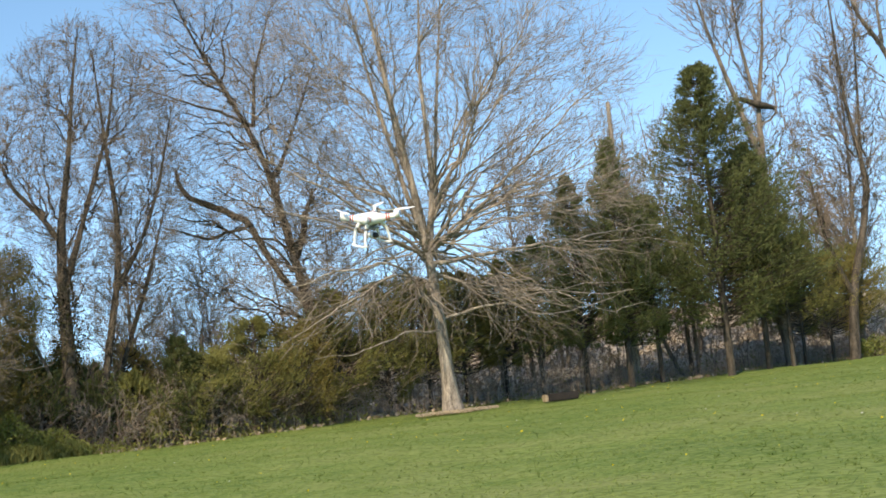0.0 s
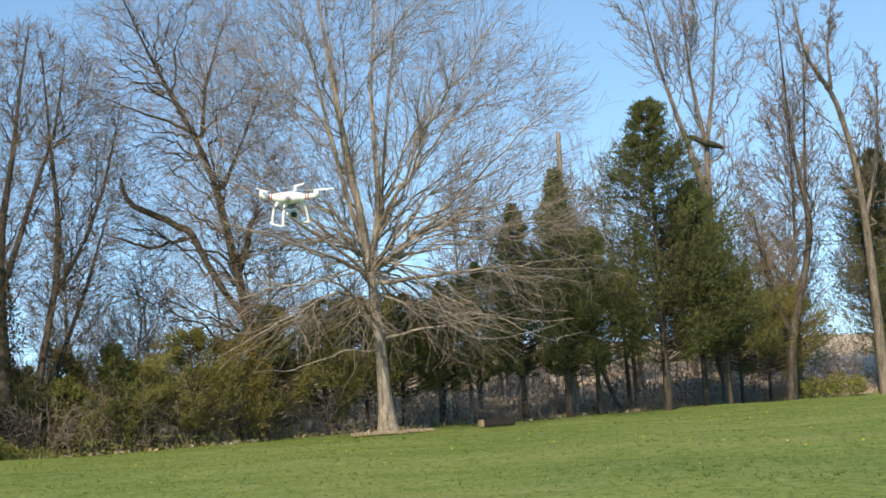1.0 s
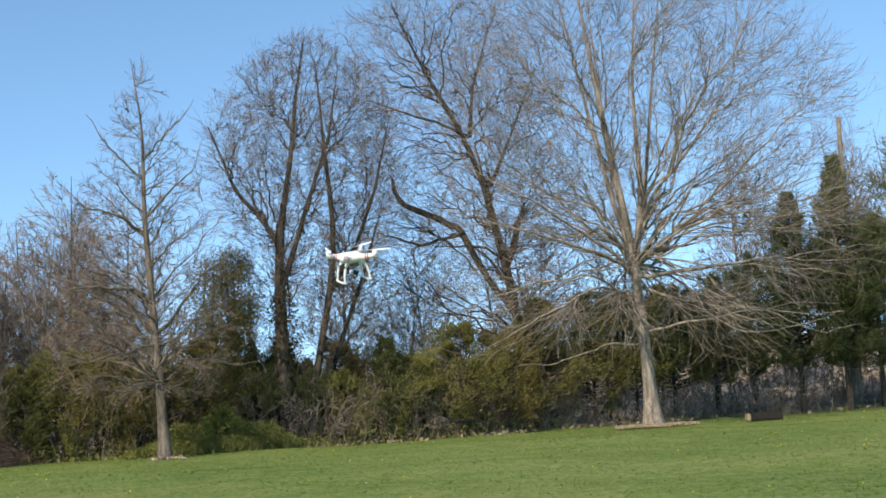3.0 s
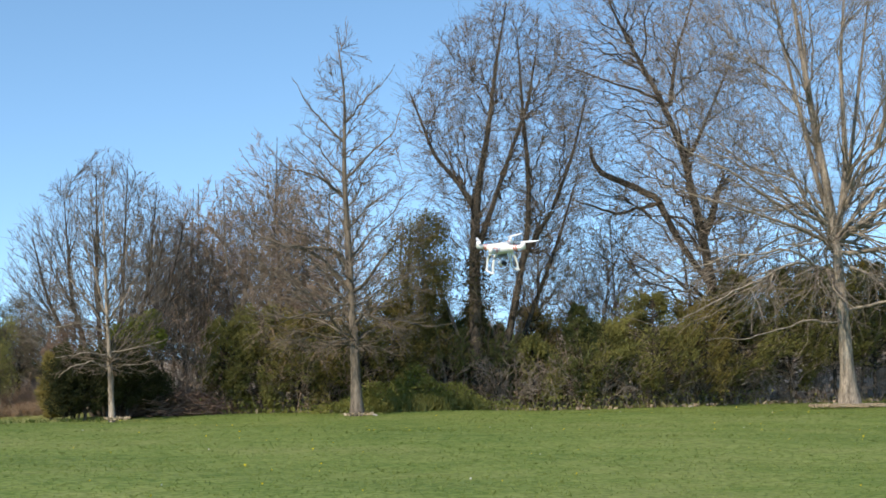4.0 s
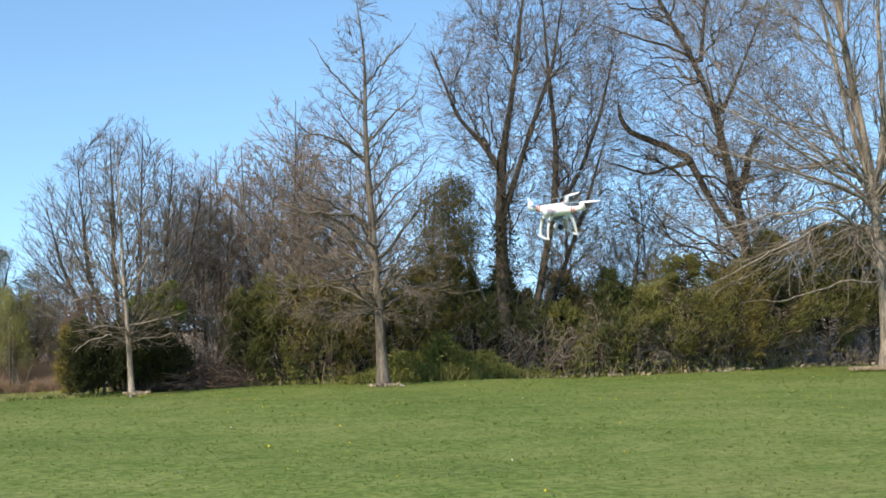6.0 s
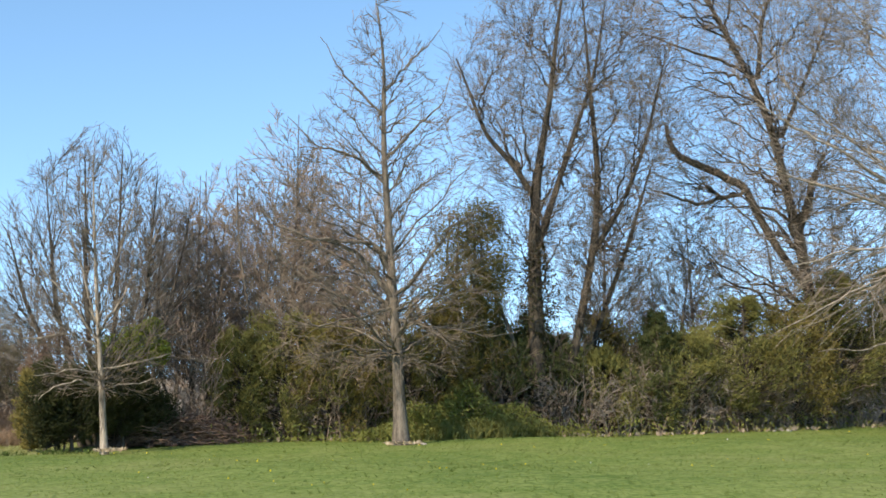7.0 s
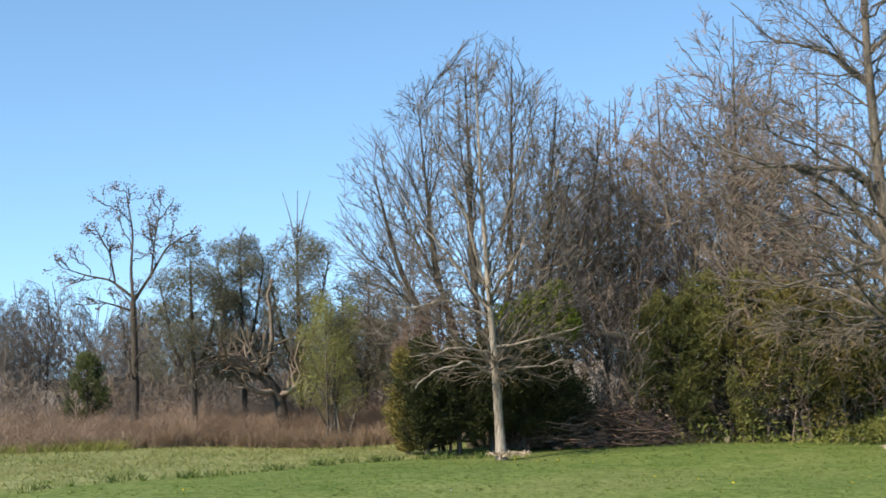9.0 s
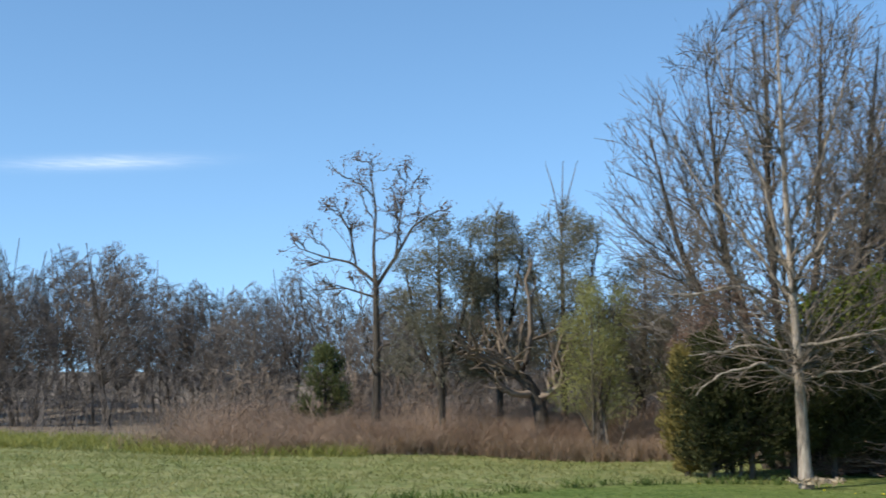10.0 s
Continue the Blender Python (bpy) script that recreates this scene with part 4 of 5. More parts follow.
def woodland():
    kinds = [slender("tall leafless woodland tree in the hedge", 51, TWIG_GREY, 10, 0.20)[0],
             slender("leafless reddish-twigged tree behind the lawn", 52, TWIG_RED, 9, 0.24)[0],
             slender("slim leafless many-stemmed tree in the hedge", 53, TWIG_GREY, 9, 0.24, 3)[0],
             slender("leafless brown-twigged tree in the hedge", 54, TWIG_RED, 8, 0.28, 2)[0]]
    rng = np.random.default_rng(77)
    # kind, x, y, scale against the first build
    spots = [(1, 5.3, 48, 1.12), (1, 2.7, 48, 0.90), (1, 7.1, 48, 1.02), (1, 6.2, 48.3, 1.02), (1, 3.5, 48.5, 0.94), (2, 4.4, 47, 0.92), (0, 6.4, 49.5, 0.92), (0, 1.9, 47.4, 0.80), (2, 2.9, 46.9, 0.80),
             (1, 8.4, 48.5, 0.90), (2, -1.5, 47.5, 0.62), (2, 10.6, 47.5, 0.72), (0, 15.0, 47.5, 0.95), (3, 16.6, 47, 0.85), (1, 18.0, 48, 0.9), (2, 22.4, 48.5, 1.0),
             (2, 25.0, 48, 0.9), (1, 27.6, 49, 0.85), (3, 30.0, 49, 0.9), (0, 36.8, 49, 1.15), (2, 46.2, 49, 1.6), (0, 51.4, 50, 1.75), (0, 57.0, 49, 1.7), (2, 60.0, 51, 1.6), (2, 40.6, 49.5, 1.45)]
    for x in np.r_[np.arange(2.6, 8.5, 1.4), np.arange(9, 34, 2.1), np.arange(34, 62, 4.0)]:
        top = 0.86 if x < 8.5 else 0.58 if x < 34 else 1.2
        spots.append((int(rng.integers(4)), x + rng.uniform(-0.6, 0.6), 51.5 + rng.uniform(-1.5, 2.5) + 0.05 * x, top * rng.uniform(0.75, 1.1)))
    first = set()
    for k, x, y, s in spots:
        s *= 0.9
        m = pose(x, y, zat(x, y) - 0.05, 0, 0, rng.uniform(0, 360))
        if k in first:
            ob = copy_thing(kinds[k], m)
        else:
            ob = kinds[k]
            ob.matrix_basis = m
            first.add(k)
        ob.scale = (s, s, s)


woodland()


def far_wood():
    """The wood beyond the field on the left."""
    text = "distant leafless tree with a rounded crown in the far wood"
    kinds = [slender(text, 61, TWIG_DULL_HAZED, 5.2, 0.26, 2, "far wood", (40, 260, 1100), 0.30, BARK_DARK, 0.005)[0],
             slender(text, 62, TWIG_DULL_HAZED, 4.8, 0.20, 1, "far wood", (34, 220, 900), 0.34, BARK_DARK, 0.005)[0],
             slender(text, 63, TWIG_DULL_HAZED, 4.4, 0.32, 3, "far wood", (40, 260, 1100), 0.26, BARK_GREY, 0.005)[0]]
    rng = np.random.default_rng(88)
    first = set()
    # the wood's skyline: bearing along x at the front row, and the height there
    line_x, line_h = (-30, -22, -20.6, -18.2, -16.9, -15.2, -14.2, -13.0, -12.0, -10, -2), (5.2, 5.1, 4.4, 5.3, 4.3, 3.8, 4.0, 4.6, 3.8, 3.7, 3.6)
    x = -30.0
    while x < -2:
        for row in range(3):
            k = int(rng.integers(3))
            y = 57.5 + 4.2 * row + rng.uniform(-1.3, 1.3)
            px = x + rng.uniform(-0.6, 0.6)
            top = float(np.interp(px * 38.7 / (y - 21.3), line_x, line_h)) + 0.3
            sc = ((top - 1.5) * (y - 21.3) / 38.7 + 1.5) / (5.2, 4.8, 4.4)[k] * rng.uniform(0.84, 1.02)
            m = pose(px, y, zat(px, y) - 0.25, 0, 0, rng.uniform(0, 360))
            ob = kinds[k] if k not in first else copy_thing(kinds[k], m)
            first.add(k)
            ob.matrix_basis = m
            ob.scale = (sc, sc, sc)
        x += 1.5


far_wood()


# ---- evergreens and shrubs of the hedge ----
def hedge_cedars():
    rows = [  # x, y, height, width, material, clear stem, round top
        (3.9, 45.2, 2.7, 1.9, CEDAR, 0.03, 0.6), (5.0, 44.9, 3.1, 2.2, CEDAR, 0.03, 0.5), (6.2, 45.1, 2.9, 2.2, CEDAR_RUST, 0.04, 0.6), (7.2, 45.4, 2.5, 1.8, CEDAR_BLUE, 0.05, 0.6), (8.2, 45.0, 2.4, 1.6, CEDAR, 0.04, 0.6),
        (10.8, 46.6, 3.7, 2.0, CEDAR_RUST, 0.05, 0.5), (12.2, 46.4, 3.3, 1.8, CEDAR, 0.05, 0.5), (14.2, 46.6, 3.2, 1.8, CEDAR_RUST, 0.05, 0.5), (12.6, 45.4, 2.6, 1.4, CEDAR_BLUE, 0.05, 0.5), (13.8, 45.2, 2.2, 1.5, CEDAR, 0.05, 0.6),
        (9.0, 45.2, 3.3, 2.2, CEDAR_RUST, 0.05, 0.6), (11.0, 45.6, 2.6, 2.0, CEDAR_BLUE, 0.05, 0.6),
        (15.3, 45.0, 3.2, 1.6, CEDAR_BLUE, 0.06, 0.3), (16.2, 45.2, 2.6, 2.0, CEDAR, 0.05, 0.6), (17.9, 45.0, 3.6, 2.4, CEDAR, 0.08, 0.6),
        (19.6, 45.3, 3.2, 2.6, CEDAR_RUST, 0.08, 0.6), (21.2, 45.6, 4.3, 2.8, CEDAR, 0.12, 0.5), (23.4, 46.2, 4.6, 2.8, CEDAR, 0.15, 0.5),
        (25.2, 46.4, 4.6, 3.0, CEDAR, 0.2, 0.5), (27.0, 46.8, 4.8, 3.0, CEDAR_RUST, 0.22, 0.5), (28.8, 46.8, 5.2, 3.0, CEDAR, 0.24, 0.4),
        (30.6, 47.0, 6.0, 3.2, CEDAR_BLUE, 0.22, 0.3), (32.4, 46.6, 8.3, 2.6, CEDAR_BLUE, 0.2, 0.0), (34.4, 46.4, 9.7, 2.8, CEDAR_BLUE, 0.16, 0.0),
        (36.3, 46.8, 7.4, 2.8, CEDAR_BLUE, 0.22, 0.3), (38.9, 45.6, 12.6, 5.2, CEDAR_BLUE, 0.15, 0.1), (41.6, 46.2, 9.4, 3.6, CEDAR_BLUE, 0.22, 0.1),
        (42.6, 45.8, 6.2, 3.8, CEDAR, 0.28, 0.5), (45.6, 48.0, 5.4, 3.4, CEDAR, 0.25, 0.5), (47.8, 48.4, 4.8, 3.2, CEDAR_RUST, 0.25, 0.5),
        (50.4, 49.2, 5.2, 3.4, CEDAR, 0.2, 0.5), (57.6, 49.5, 12.0, 3.8, CEDAR_BLUE, 0.15, 0.3)]
    for k, (x, y, h, w, mat, clear, rt) in enumerate(rows):
        tone = {CEDAR: "olive-green", CEDAR_RUST: "rusty green", CEDAR_BLUE: "dark blue-green"}[mat]
        tall = "tall pointed" if h > 7 else "bushy"
        cedar("cedar_tree", (x, y, zat(x, y)), f"{tall} {tone} cedar growing in the hedge", h, w * 1.15, 100 + k, mat, clear * (0.6 if x < 24 else 1.0), n=int((120 + 24 * h + 14 * w) * (0.9 if h < 4 else 0.85 if h < 7 else 1.5)), dense=30 if h < 5 else 26, round_top=rt, size=0.041 + 0.0028 * h, group="hedge cedars")
    # small cedars: rusty left edge, the rest with shade put into the foliage colour
    for k, (x, y, h, w, clear, mat) in enumerate(((-1.2, 43.6, 1.75, 0.6, 0.01, CEDAR_RUST), (-0.85, 43.4, 2.0, 1.2, 0.03, CEDAR_SHADED), (-0.25, 43.5, 1.9, 1.2, 0.10, CEDAR_SHADED), (0.35, 43.8, 2.1, 1.3, 0.16, CEDAR_SHADED),
                                                (0.95, 43.9, 1.9, 1.3, 0.14, CEDAR_SHADED), (1.5, 44.2, 1.6, 1.2, 0.12, CEDAR_SHADED))):
        cedar("cedar_tree", (x, y, 0), "small cedar with a bare stem behind the small tree", h, w, 200 + k, mat, clear, n=340, dense=24, round_top=0.35, size=0.042, group="small cedars")
    cedar("green_bush", (-8.55, 48.9, 0.0), "small dense dark green evergreen bush in dry grass", 1.95, 0.75, 230, CEDAR_BLUE, 0.05, n=120, dense=24, round_top=0.8, size=0.038)


hedge_cedars()


def ivy_column():
    """A dead tree hidden under a rounded mass of ivy, on several slim stems."""
    rng = np.random.default_rng(301)
    root = thing("ivy_tree", (9.9, 45, 0), "rounded mass of brownish ivy hanging on slim bare stems", "tree")
    for x0, x1 in ((-0.6, -0.2), (0.1, 0.3), (0.5, 0.1), (1.2, 0.5), (-0.1, -0.5)):
        P, R = spline([(x0 + 0.6, 0, -0.1, 0.07), (x0 + 0.2, 0.1, 2.4, 0.055), (x1, 0.1, 4.6, 0.04), (x1 * 0.8, 0, 6.0, 0.015)])
        part("stem", make_mesh("stem", [tubes(P[None], R[None], 6)], BARK_GREY), root)
    c = np.array([(0.1, 0, 5.5, 0.9), (0.45, 0, 5.75, 0.6), (0.55, 0, 5.0, 0.9), (-0.35, 0.1, 5.0, 0.8), (0.75, 0, 4.4, 0.6), (0.2, -0.1, 4.2, 0.8), (-0.5, 0, 3.8, 0.6), (0.6, 0, 3.7, 0.55), (0, 0, 3.1, 0.8), (-0.4, 0, 2.4, 0.7), (0.5, 0, 2.2, 0.7), (0, 0, 1.5, 0.8), (-0.7, 0, 1.2, 0.6)])
    k = rng.integers(len(c), size=30000)
    d = unit(rng.normal(size=(30000, 3))) * rng.uniform(0.3, 1.12, (30000, 1)) ** 0.7
    leafy(root, c[k, :3] + d * c[k, 3:4], 0.042, CEDAR_RUST, rng, "ivy", "brown-green ivy leaves", 0.3)


def cloud_shrub(name, place, label, blobs, n, size, mat, seed, stems=7, stem_mat=None, ratio=0.5):
    """Slim stems with leaves in loose clumps."""
    rng = np.random.default_rng(seed)
    root = thing(name, place, label, "shrub")
    c = np.array(blobs, float)
    s = np.linspace(0, 1, 6)[None, :, None]
    k = rng.integers(len(c), size=stems)
    end = c[k, :3] + rng.normal(size=(stems, 3)) * c[k, 3:4] * 0.5
    foot = np.c_[rng.normal(size=(stems, 2)) * 0.12, -0.05 * np.ones(stems)]
    P = foot[:, None] + (end - foot)[:, None] * s + rng.normal(size=(stems, 6, 3)) * 0.03 * (s > 0)
    R = np.linspace(0.03, 0.01, 6)[None] * np.ones((stems, 1))
    Q, RQ = shoots(P, R, rng, 9, (0.3, 1), (20, 55), 0.35, 0.2, 0.1, 0.06, 5, least=0.005)
    for k in range(stems):
        part("stem", make_mesh("stem", [tubes(P[k:k + 1], R[k:k + 1], 5)], stem_mat or BARK_GREY), root)
    part("spray", make_mesh("spray", [tubes(Q, RQ, 3)], stem_mat or BARK_GREY), root)
    k = rng.integers(len(c), size=n)
    d = unit(rng.normal(size=(n, 3))) * rng.uniform(0, 1, (n, 1)) ** 0.45
    pts = c[k, :3] + d * c[k, 3:4]
    leafy(root, pts[pts[:, 2] > 0.05], size, mat, rng, ratio=ratio)
    return root


ivy_column()
cloud_shrub("spring_shrub", (1.15, 44.5, 0), "slim shrub in fresh yellow-green spring leaf", [(0.1, 0, 2.6, 0.45), (-0.45, 0, 2.4, 0.4), (0.5, 0, 2.85, 0.35), (0.6, 0, 2.35, 0.4), (0.1, 0, 2.15, 0.35)], 8500, 0.040, SPRING, 401)
cloud_shrub("bronzed_shrub", (-0.55, 44.3, 0), "twiggy shrub with rust-brown winter foliage behind the small tree", [(0.0, 0, 2.3, 0.5), (-0.5, 0, 2.2, 0.4), (0.45, 0, 2.5, 0.4), (-0.2, 0, 2.7, 0.35), (0.2, 0, 1.9, 0.4), (-0.7, 0, 1.9, 0.3)], 6000, 0.030, SEED, 405, ratio=0.3)
cloud_shrub("willow_shrub", (-2.95, 47.3, 0), "rounded pale green willow shrub with catkins", [(0.5 * math.sin(k * 2.4) * min(1, 0.45 + 0.5 * (k % 3)), 0.4 * math.cos(k * 1.7), 0.9 + 2.1 * k / 15, 0.46 - 0.012 * k) for k in range(16)], 12000, 0.030, WILLOW, 402, stems=11, ratio=0.2)
cloud_shrub("leafy_shrub", (50.0, 47.8, 0.0), "low fresh green leafy shrub at the hedge foot", [(0, 0, 0.5, 0.55), (-0.9, 0, 0.4, 0.5), (0.9, 0, 0.5, 0.5), (1.8, 0, 0.6, 0.6), (3.0, 0, 0.5, 0.5)], 2600, 0.06, WEED, 403)


def vine_laden(x, y, top, w, seed, lean, dead):
    """A field tree overgrown with grey-green vines: a rounded, uneven crown of fine hanging strands on crooked limbs."""
    rng = np.random.default_rng(seed)
    trunks = [[(0, 0, -0.1, 0.075), (lean * 0.3, 0, top * 0.3, 0.06), (lean * 0.8, 0, top * 0.6, 0.045), (lean, 0, top * 0.92, 0.015)],
              [(lean * 0.3, 0, top * 0.25, 0.05), (lean - w * 0.2, 0.1, top * 0.5, 0.035), (lean - w * 0.34, 0.1, top * 0.8, 0.012)],
              [(lean * 0.3, 0, top * 0.32, 0.05), (lean + w * 0.22, -0.1, top * 0.55, 0.035), (lean + w * 0.36, -0.1, top * 0.82, 0.012)]]
    h = w / 2
    rows = [(0.30 * top, lean - 0.7 * h, lean + 0.7 * h), (0.5 * top, lean - 1.05 * h, lean + h), (0.7 * top, lean - h, lean + 1.05 * h), (0.88 * top, lean - 0.75 * h, lean + 0.7 * h), (top, lean - 0.2 * h, lean + 0.25 * h)]
    root, last, _ = crowned_tree("vine_laden_tree", (x, y, 0), "grey-green vine-laden tree with a drooping rounded crown", trunks, [], rows, seed, BARK_DARK, STRAND,
                                 count=(30, 160, 900), angle=(50, 55, 60), low=0.2 * top, twigs=4, least=0.004, thick=0.010, wander=0.04, lift=(-0.08, -0.15, -0.2), twig_long=0.6)
    # leaves hang in lobes round the outer branches
    c = fill(rows, 26, rng, (0.45, 0.95), 0.05)
    k = rng.integers(len(c), size=15000)
    d = unit(rng.normal(size=(15000, 3))) * rng.uniform(0.1, 1.0, (15000, 1)) ** 0.6 * [1, 1, 0.75]
    part("vine", make_mesh("vine", [cards(c[k] + d * 0.22 * w, 0.027, rng, 0.32, -0.4)], OLIVE, False), root, "grey-green hanging vine leaves")
    if dead:
        for dx in (-0.25, 0.02, 0.24):
            P, R = spline([(lean * 0.9, 0, top * 0.85, 0.02), (lean + dx * 0.6, 0, top * 1.02, 0.012), (lean + dx * 1.3, 0, top * 1.0 + 0.7, 0.005)])
            part("dead_tip", make_mesh("dead_tip", [tubes(P[None], R[None], 5)], BARK_GREY), root)


vine_laden(-6.0, 48.2, 4.3, 2.0, 501, -0.1, False)
vine_laden(-5.0, 48.8, 4.8, 1.5, 504, -0.1, False)
vine_laden(-3.8, 49.0, 4.9, 2.0, 502, -0.05, True)
vine_laden(-2.4, 49.5, 3.7, 1.8, 503, 0.1, False)


def sumac():
    trunks = [[(0.0, 0, -0.1, 0.10), (0.05, 0, 1.2, 0.08), (0.02, 0, 2.4, 0.068), (0.0, 0, 3.2, 0.055)],
              [(0, 0, 3.1, 0.07), (-0.05, 0, 3.8, 0.05), (0.0, 0, 4.6, 0.035), (-0.15, 0, 5.6, 0.012)],
              [(0, 0, 3.1, 0.07), (0.4, 0, 3.7, 0.05), (0.75, 0, 4.3, 0.035), (1.25, 0, 4.6, 0.012)],
              [(0.4, 0, 3.65, 0.045), (0.45, 0.1, 4.4, 0.03), (0.6, 0.1, 5.3, 0.012)],
              [(0, 0, 3.2, 0.06), (-0.5, 0, 3.6, 0.04), (-1.0, 0, 3.7, 0.03), (-1.6, 0, 3.9, 0.012)],
              [(-0.4, 0, 3.55, 0.04), (-0.5, -0.1, 4.2, 0.03), (-0.85, -0.1, 4.8, 0.012)],
              [(0.02, 0, 2.9, 0.04), (-0.6, -0.1, 3.1, 0.025), (-1.1, -0.1, 3.05, 0.012)]]
    trunks = trunks[:1] + [[(x, y, z, r * 0.62) for x, y, z, r in q] for q in trunks[1:]]
    root, last, rng = bare_tree("sumac_tree", (-7.45, 48.6, 0.05), "open dark-stemmed tree with clustered dry seed heads", trunks, [], 511, BARK_DARK, TWIG_GREY,
                                main=(6, (0.35, 1.0), (30, 65), 0.40), second=(5, (0.3, 1), (25, 60), 0.5), third=(3, (0.4, 1), (20, 50), 0.5), lift=0.15, curve=0.05, least=0.005)
    tips = last[last[:, -1, 2] > 3.2][:, -1]
    tips = tips[rng.choice(len(tips), 380)]
    leafy(root, (tips[:, None] + rng.normal(size=(len(tips), 5, 3)) * 0.06).reshape(-1, 3), 0.024, SEED, rng, "seed_spray", "dry brown seed clusters")


sumac()


def leaning_trunk():
    root = thing("leaning_tree", (-4.15, 48, 0), "dark leaning half-fallen trunk in the dry grass", "tree")
    P, R = spline([(0.15, 0, -0.1, 0.15), (0.0, 0, 1.0, 0.13), (-0.35, 0, 1.5, 0.11), (-1.0, 0, 1.62, 0.08), (-1.5, 0, 1.95, 0.03)])
    part("trunk", make_mesh("trunk", [tubes(P[None], R[None], 8)], BARK_DARK), root)
    rng = np.random.default_rng(5)
    Q, RQ = shoots(P[None], R[None], rng, 14, (0.3, 1), (40, 80), 0.5, 0.3, 0.1, 0.08, 6, least=0.008)
    S, RS = shoots(Q, RQ, rng, 7, (0.2, 1), (25, 60), 0.5, 0.1, 0.1, 0.08, 5, least=0.006)
    part("crown", make_mesh("crown", [tubes(Q, RQ, 4), tubes(S, RS, 3)], TWIG_GREY), root)


leaning_trunk()


def thicket(name, label, rng, x0, x1, y_of, n, h, mat, deep=1.6, lean=0.25, kids=6):
    """Bare brambles and saplings along the hedge."""
    x = rng.uniform(x0, x1, n)
    y = y_of(x) + rng.uniform(0.2, deep, n)
    base = np.c_[x, y, height(x, y) - 0.03]
    s = np.linspace(0, 1, 6)[None, :, None]
    hh = h * rng.uniform(0.35, 1.25, n)
    d = np.c_[rng.normal(size=(n, 2)) * lean, np.ones(n)] * hh[:, None]
    P = base[:, None] + d[:, None] * s + rng.normal(size=(n, 6, 3)) * 0.04 * s + np.concatenate([rng.normal(size=(n, 1, 2)) * 0.25, -0.2 * np.ones((n, 1, 1))], 2) * hh[:, None, None] * s**3
    R = np.linspace(1, 0.35, 6)[None] * rng.uniform(0.008, 0.02, (n, 1))
    Q, RQ = shoots(P, R, rng, kids, (0.2, 1), (25, 65), 0.4, 0.15, 0.05, 0.07, 4, least=0.006)
    S, RS = shoots(Q, RQ, rng, 2, (0.2, 1), (20, 60), 0.55, 0.1, 0.0, 0.07, 3, least=0.006)
    me = make_mesh(name, [tubes(P, R, 3), tubes(Q, RQ, 3), ribbons(S, RS, rng)], mat)
    return tagged(new(name, me), label, "brambles", kind="stuff")


def undergrowth():
    rng = np.random.default_rng(601)
    line = lambda x: hedge_line(x)
    thicket("brambles", "tangle of bare brown brambles under the hedge", rng, 8, 22, line, 480, 1.7, TWIG_RED)
    thicket("brambles", "tangle of bare brown brambles under the hedge", rng, 22, 55, line, 210, 1.4, TWIG_RED, 2.2)
    thicket("saplings", "thin leafless saplings growing through the hedge", rng, 8, 22, line, 170, 3.1, TWIG_GREY, 2.4, 0.18, 11)
    thicket("saplings", "thin leafless saplings growing through the hedge", rng, 22, 56, line, 110, 4.6, TWIG_GREY, 3.2, 0.1, 11)
    thicket("brambles", "reddish bare brambles beside the brush pile", rng, 0.8, 8, line, 210, 1.4, TWIG_RED, 2.2)
    thicket("saplings", "thin leafless saplings beside the brush pile", rng, 0.5, 8, line, 55, 3.2, TWIG_RED, 3.0, 0.12, 11)
    thicket("field_brambles", "bare brambles among the dry field grass", rng, -12, -0.5, lambda x: 48.4 + 0 * x, 220, 1.7, TWIG_GREY, 2.5)
    thicket("far_brambles", "bare thicket under the far wood, greyed for distance haze", rng, -30, -1, lambda x: 52 + 0 * x, 1100, 1.9, TWIG_DULL_HAZED, 20)
    thicket("saplings", "tall thin brown saplings filling the wood edge", rng, 0.6, 8.5, lambda x: 46.3 + 0 * x, 70, 4.6, TWIG_RED, 3.5, 0.12, 12)
    thicket("saplings", "tall thin brown saplings filling the wood edge", rng, 9, 34, lambda x: 47.0 + 0 * x, 120, 4.6, TWIG_GREY, 4, 0.14, 12)
    thicket("saplings", "tall thin brown saplings filling the wood edge", rng, 34, 60, lambda x: 48.6 + 0 * x, 90, 7.0, TWIG_GREY, 4, 0.1, 12)
    thicket("brambles", "pale tan brambles leaning out of the hedge", rng, 12, 34, lambda x: hedge_line(x) - 0.35, 210, 1.7, TWIG_TAN, 0.7, 0.3, 7)
    q = scatter(rng, 1500, 7, 56, 43.5, 51, lambda x, y: np.abs(y - hedge_line(x) - 0.35) < 0.5)
    blades("dry_stalks", q, 0.75, 0.009, STRAW, rng, "dry tan stalks along the hedge foot", "grass", per=3, lean=0.35)
    thicket("saplings", "reddish bare saplings standing before the cedars", rng, 2.6, 8.6, lambda x: hedge_line(x) - 0.5, 18, 2.3, TWIG_RED, 0.8, 0.15, 11)
    p = scatter(rng, 5200, 7, 56, 44, 50, lambda x, y: np.abs(y - hedge_line(x) - 1.0) < 1.0)
    p[:, 2] += rng.uniform(0.05, 1.5, len(p)) * rng.uniform(0, 1, len(p))
    me = make_mesh("bramble_leaves", [cards(p, 0.06, rng, 0.5)], OLIVE_WEED, False)
    tagged(new("bramble_leaves", me), "scattered fresh green leaves on the brambles", "leaves", kind="stuff")


undergrowth()


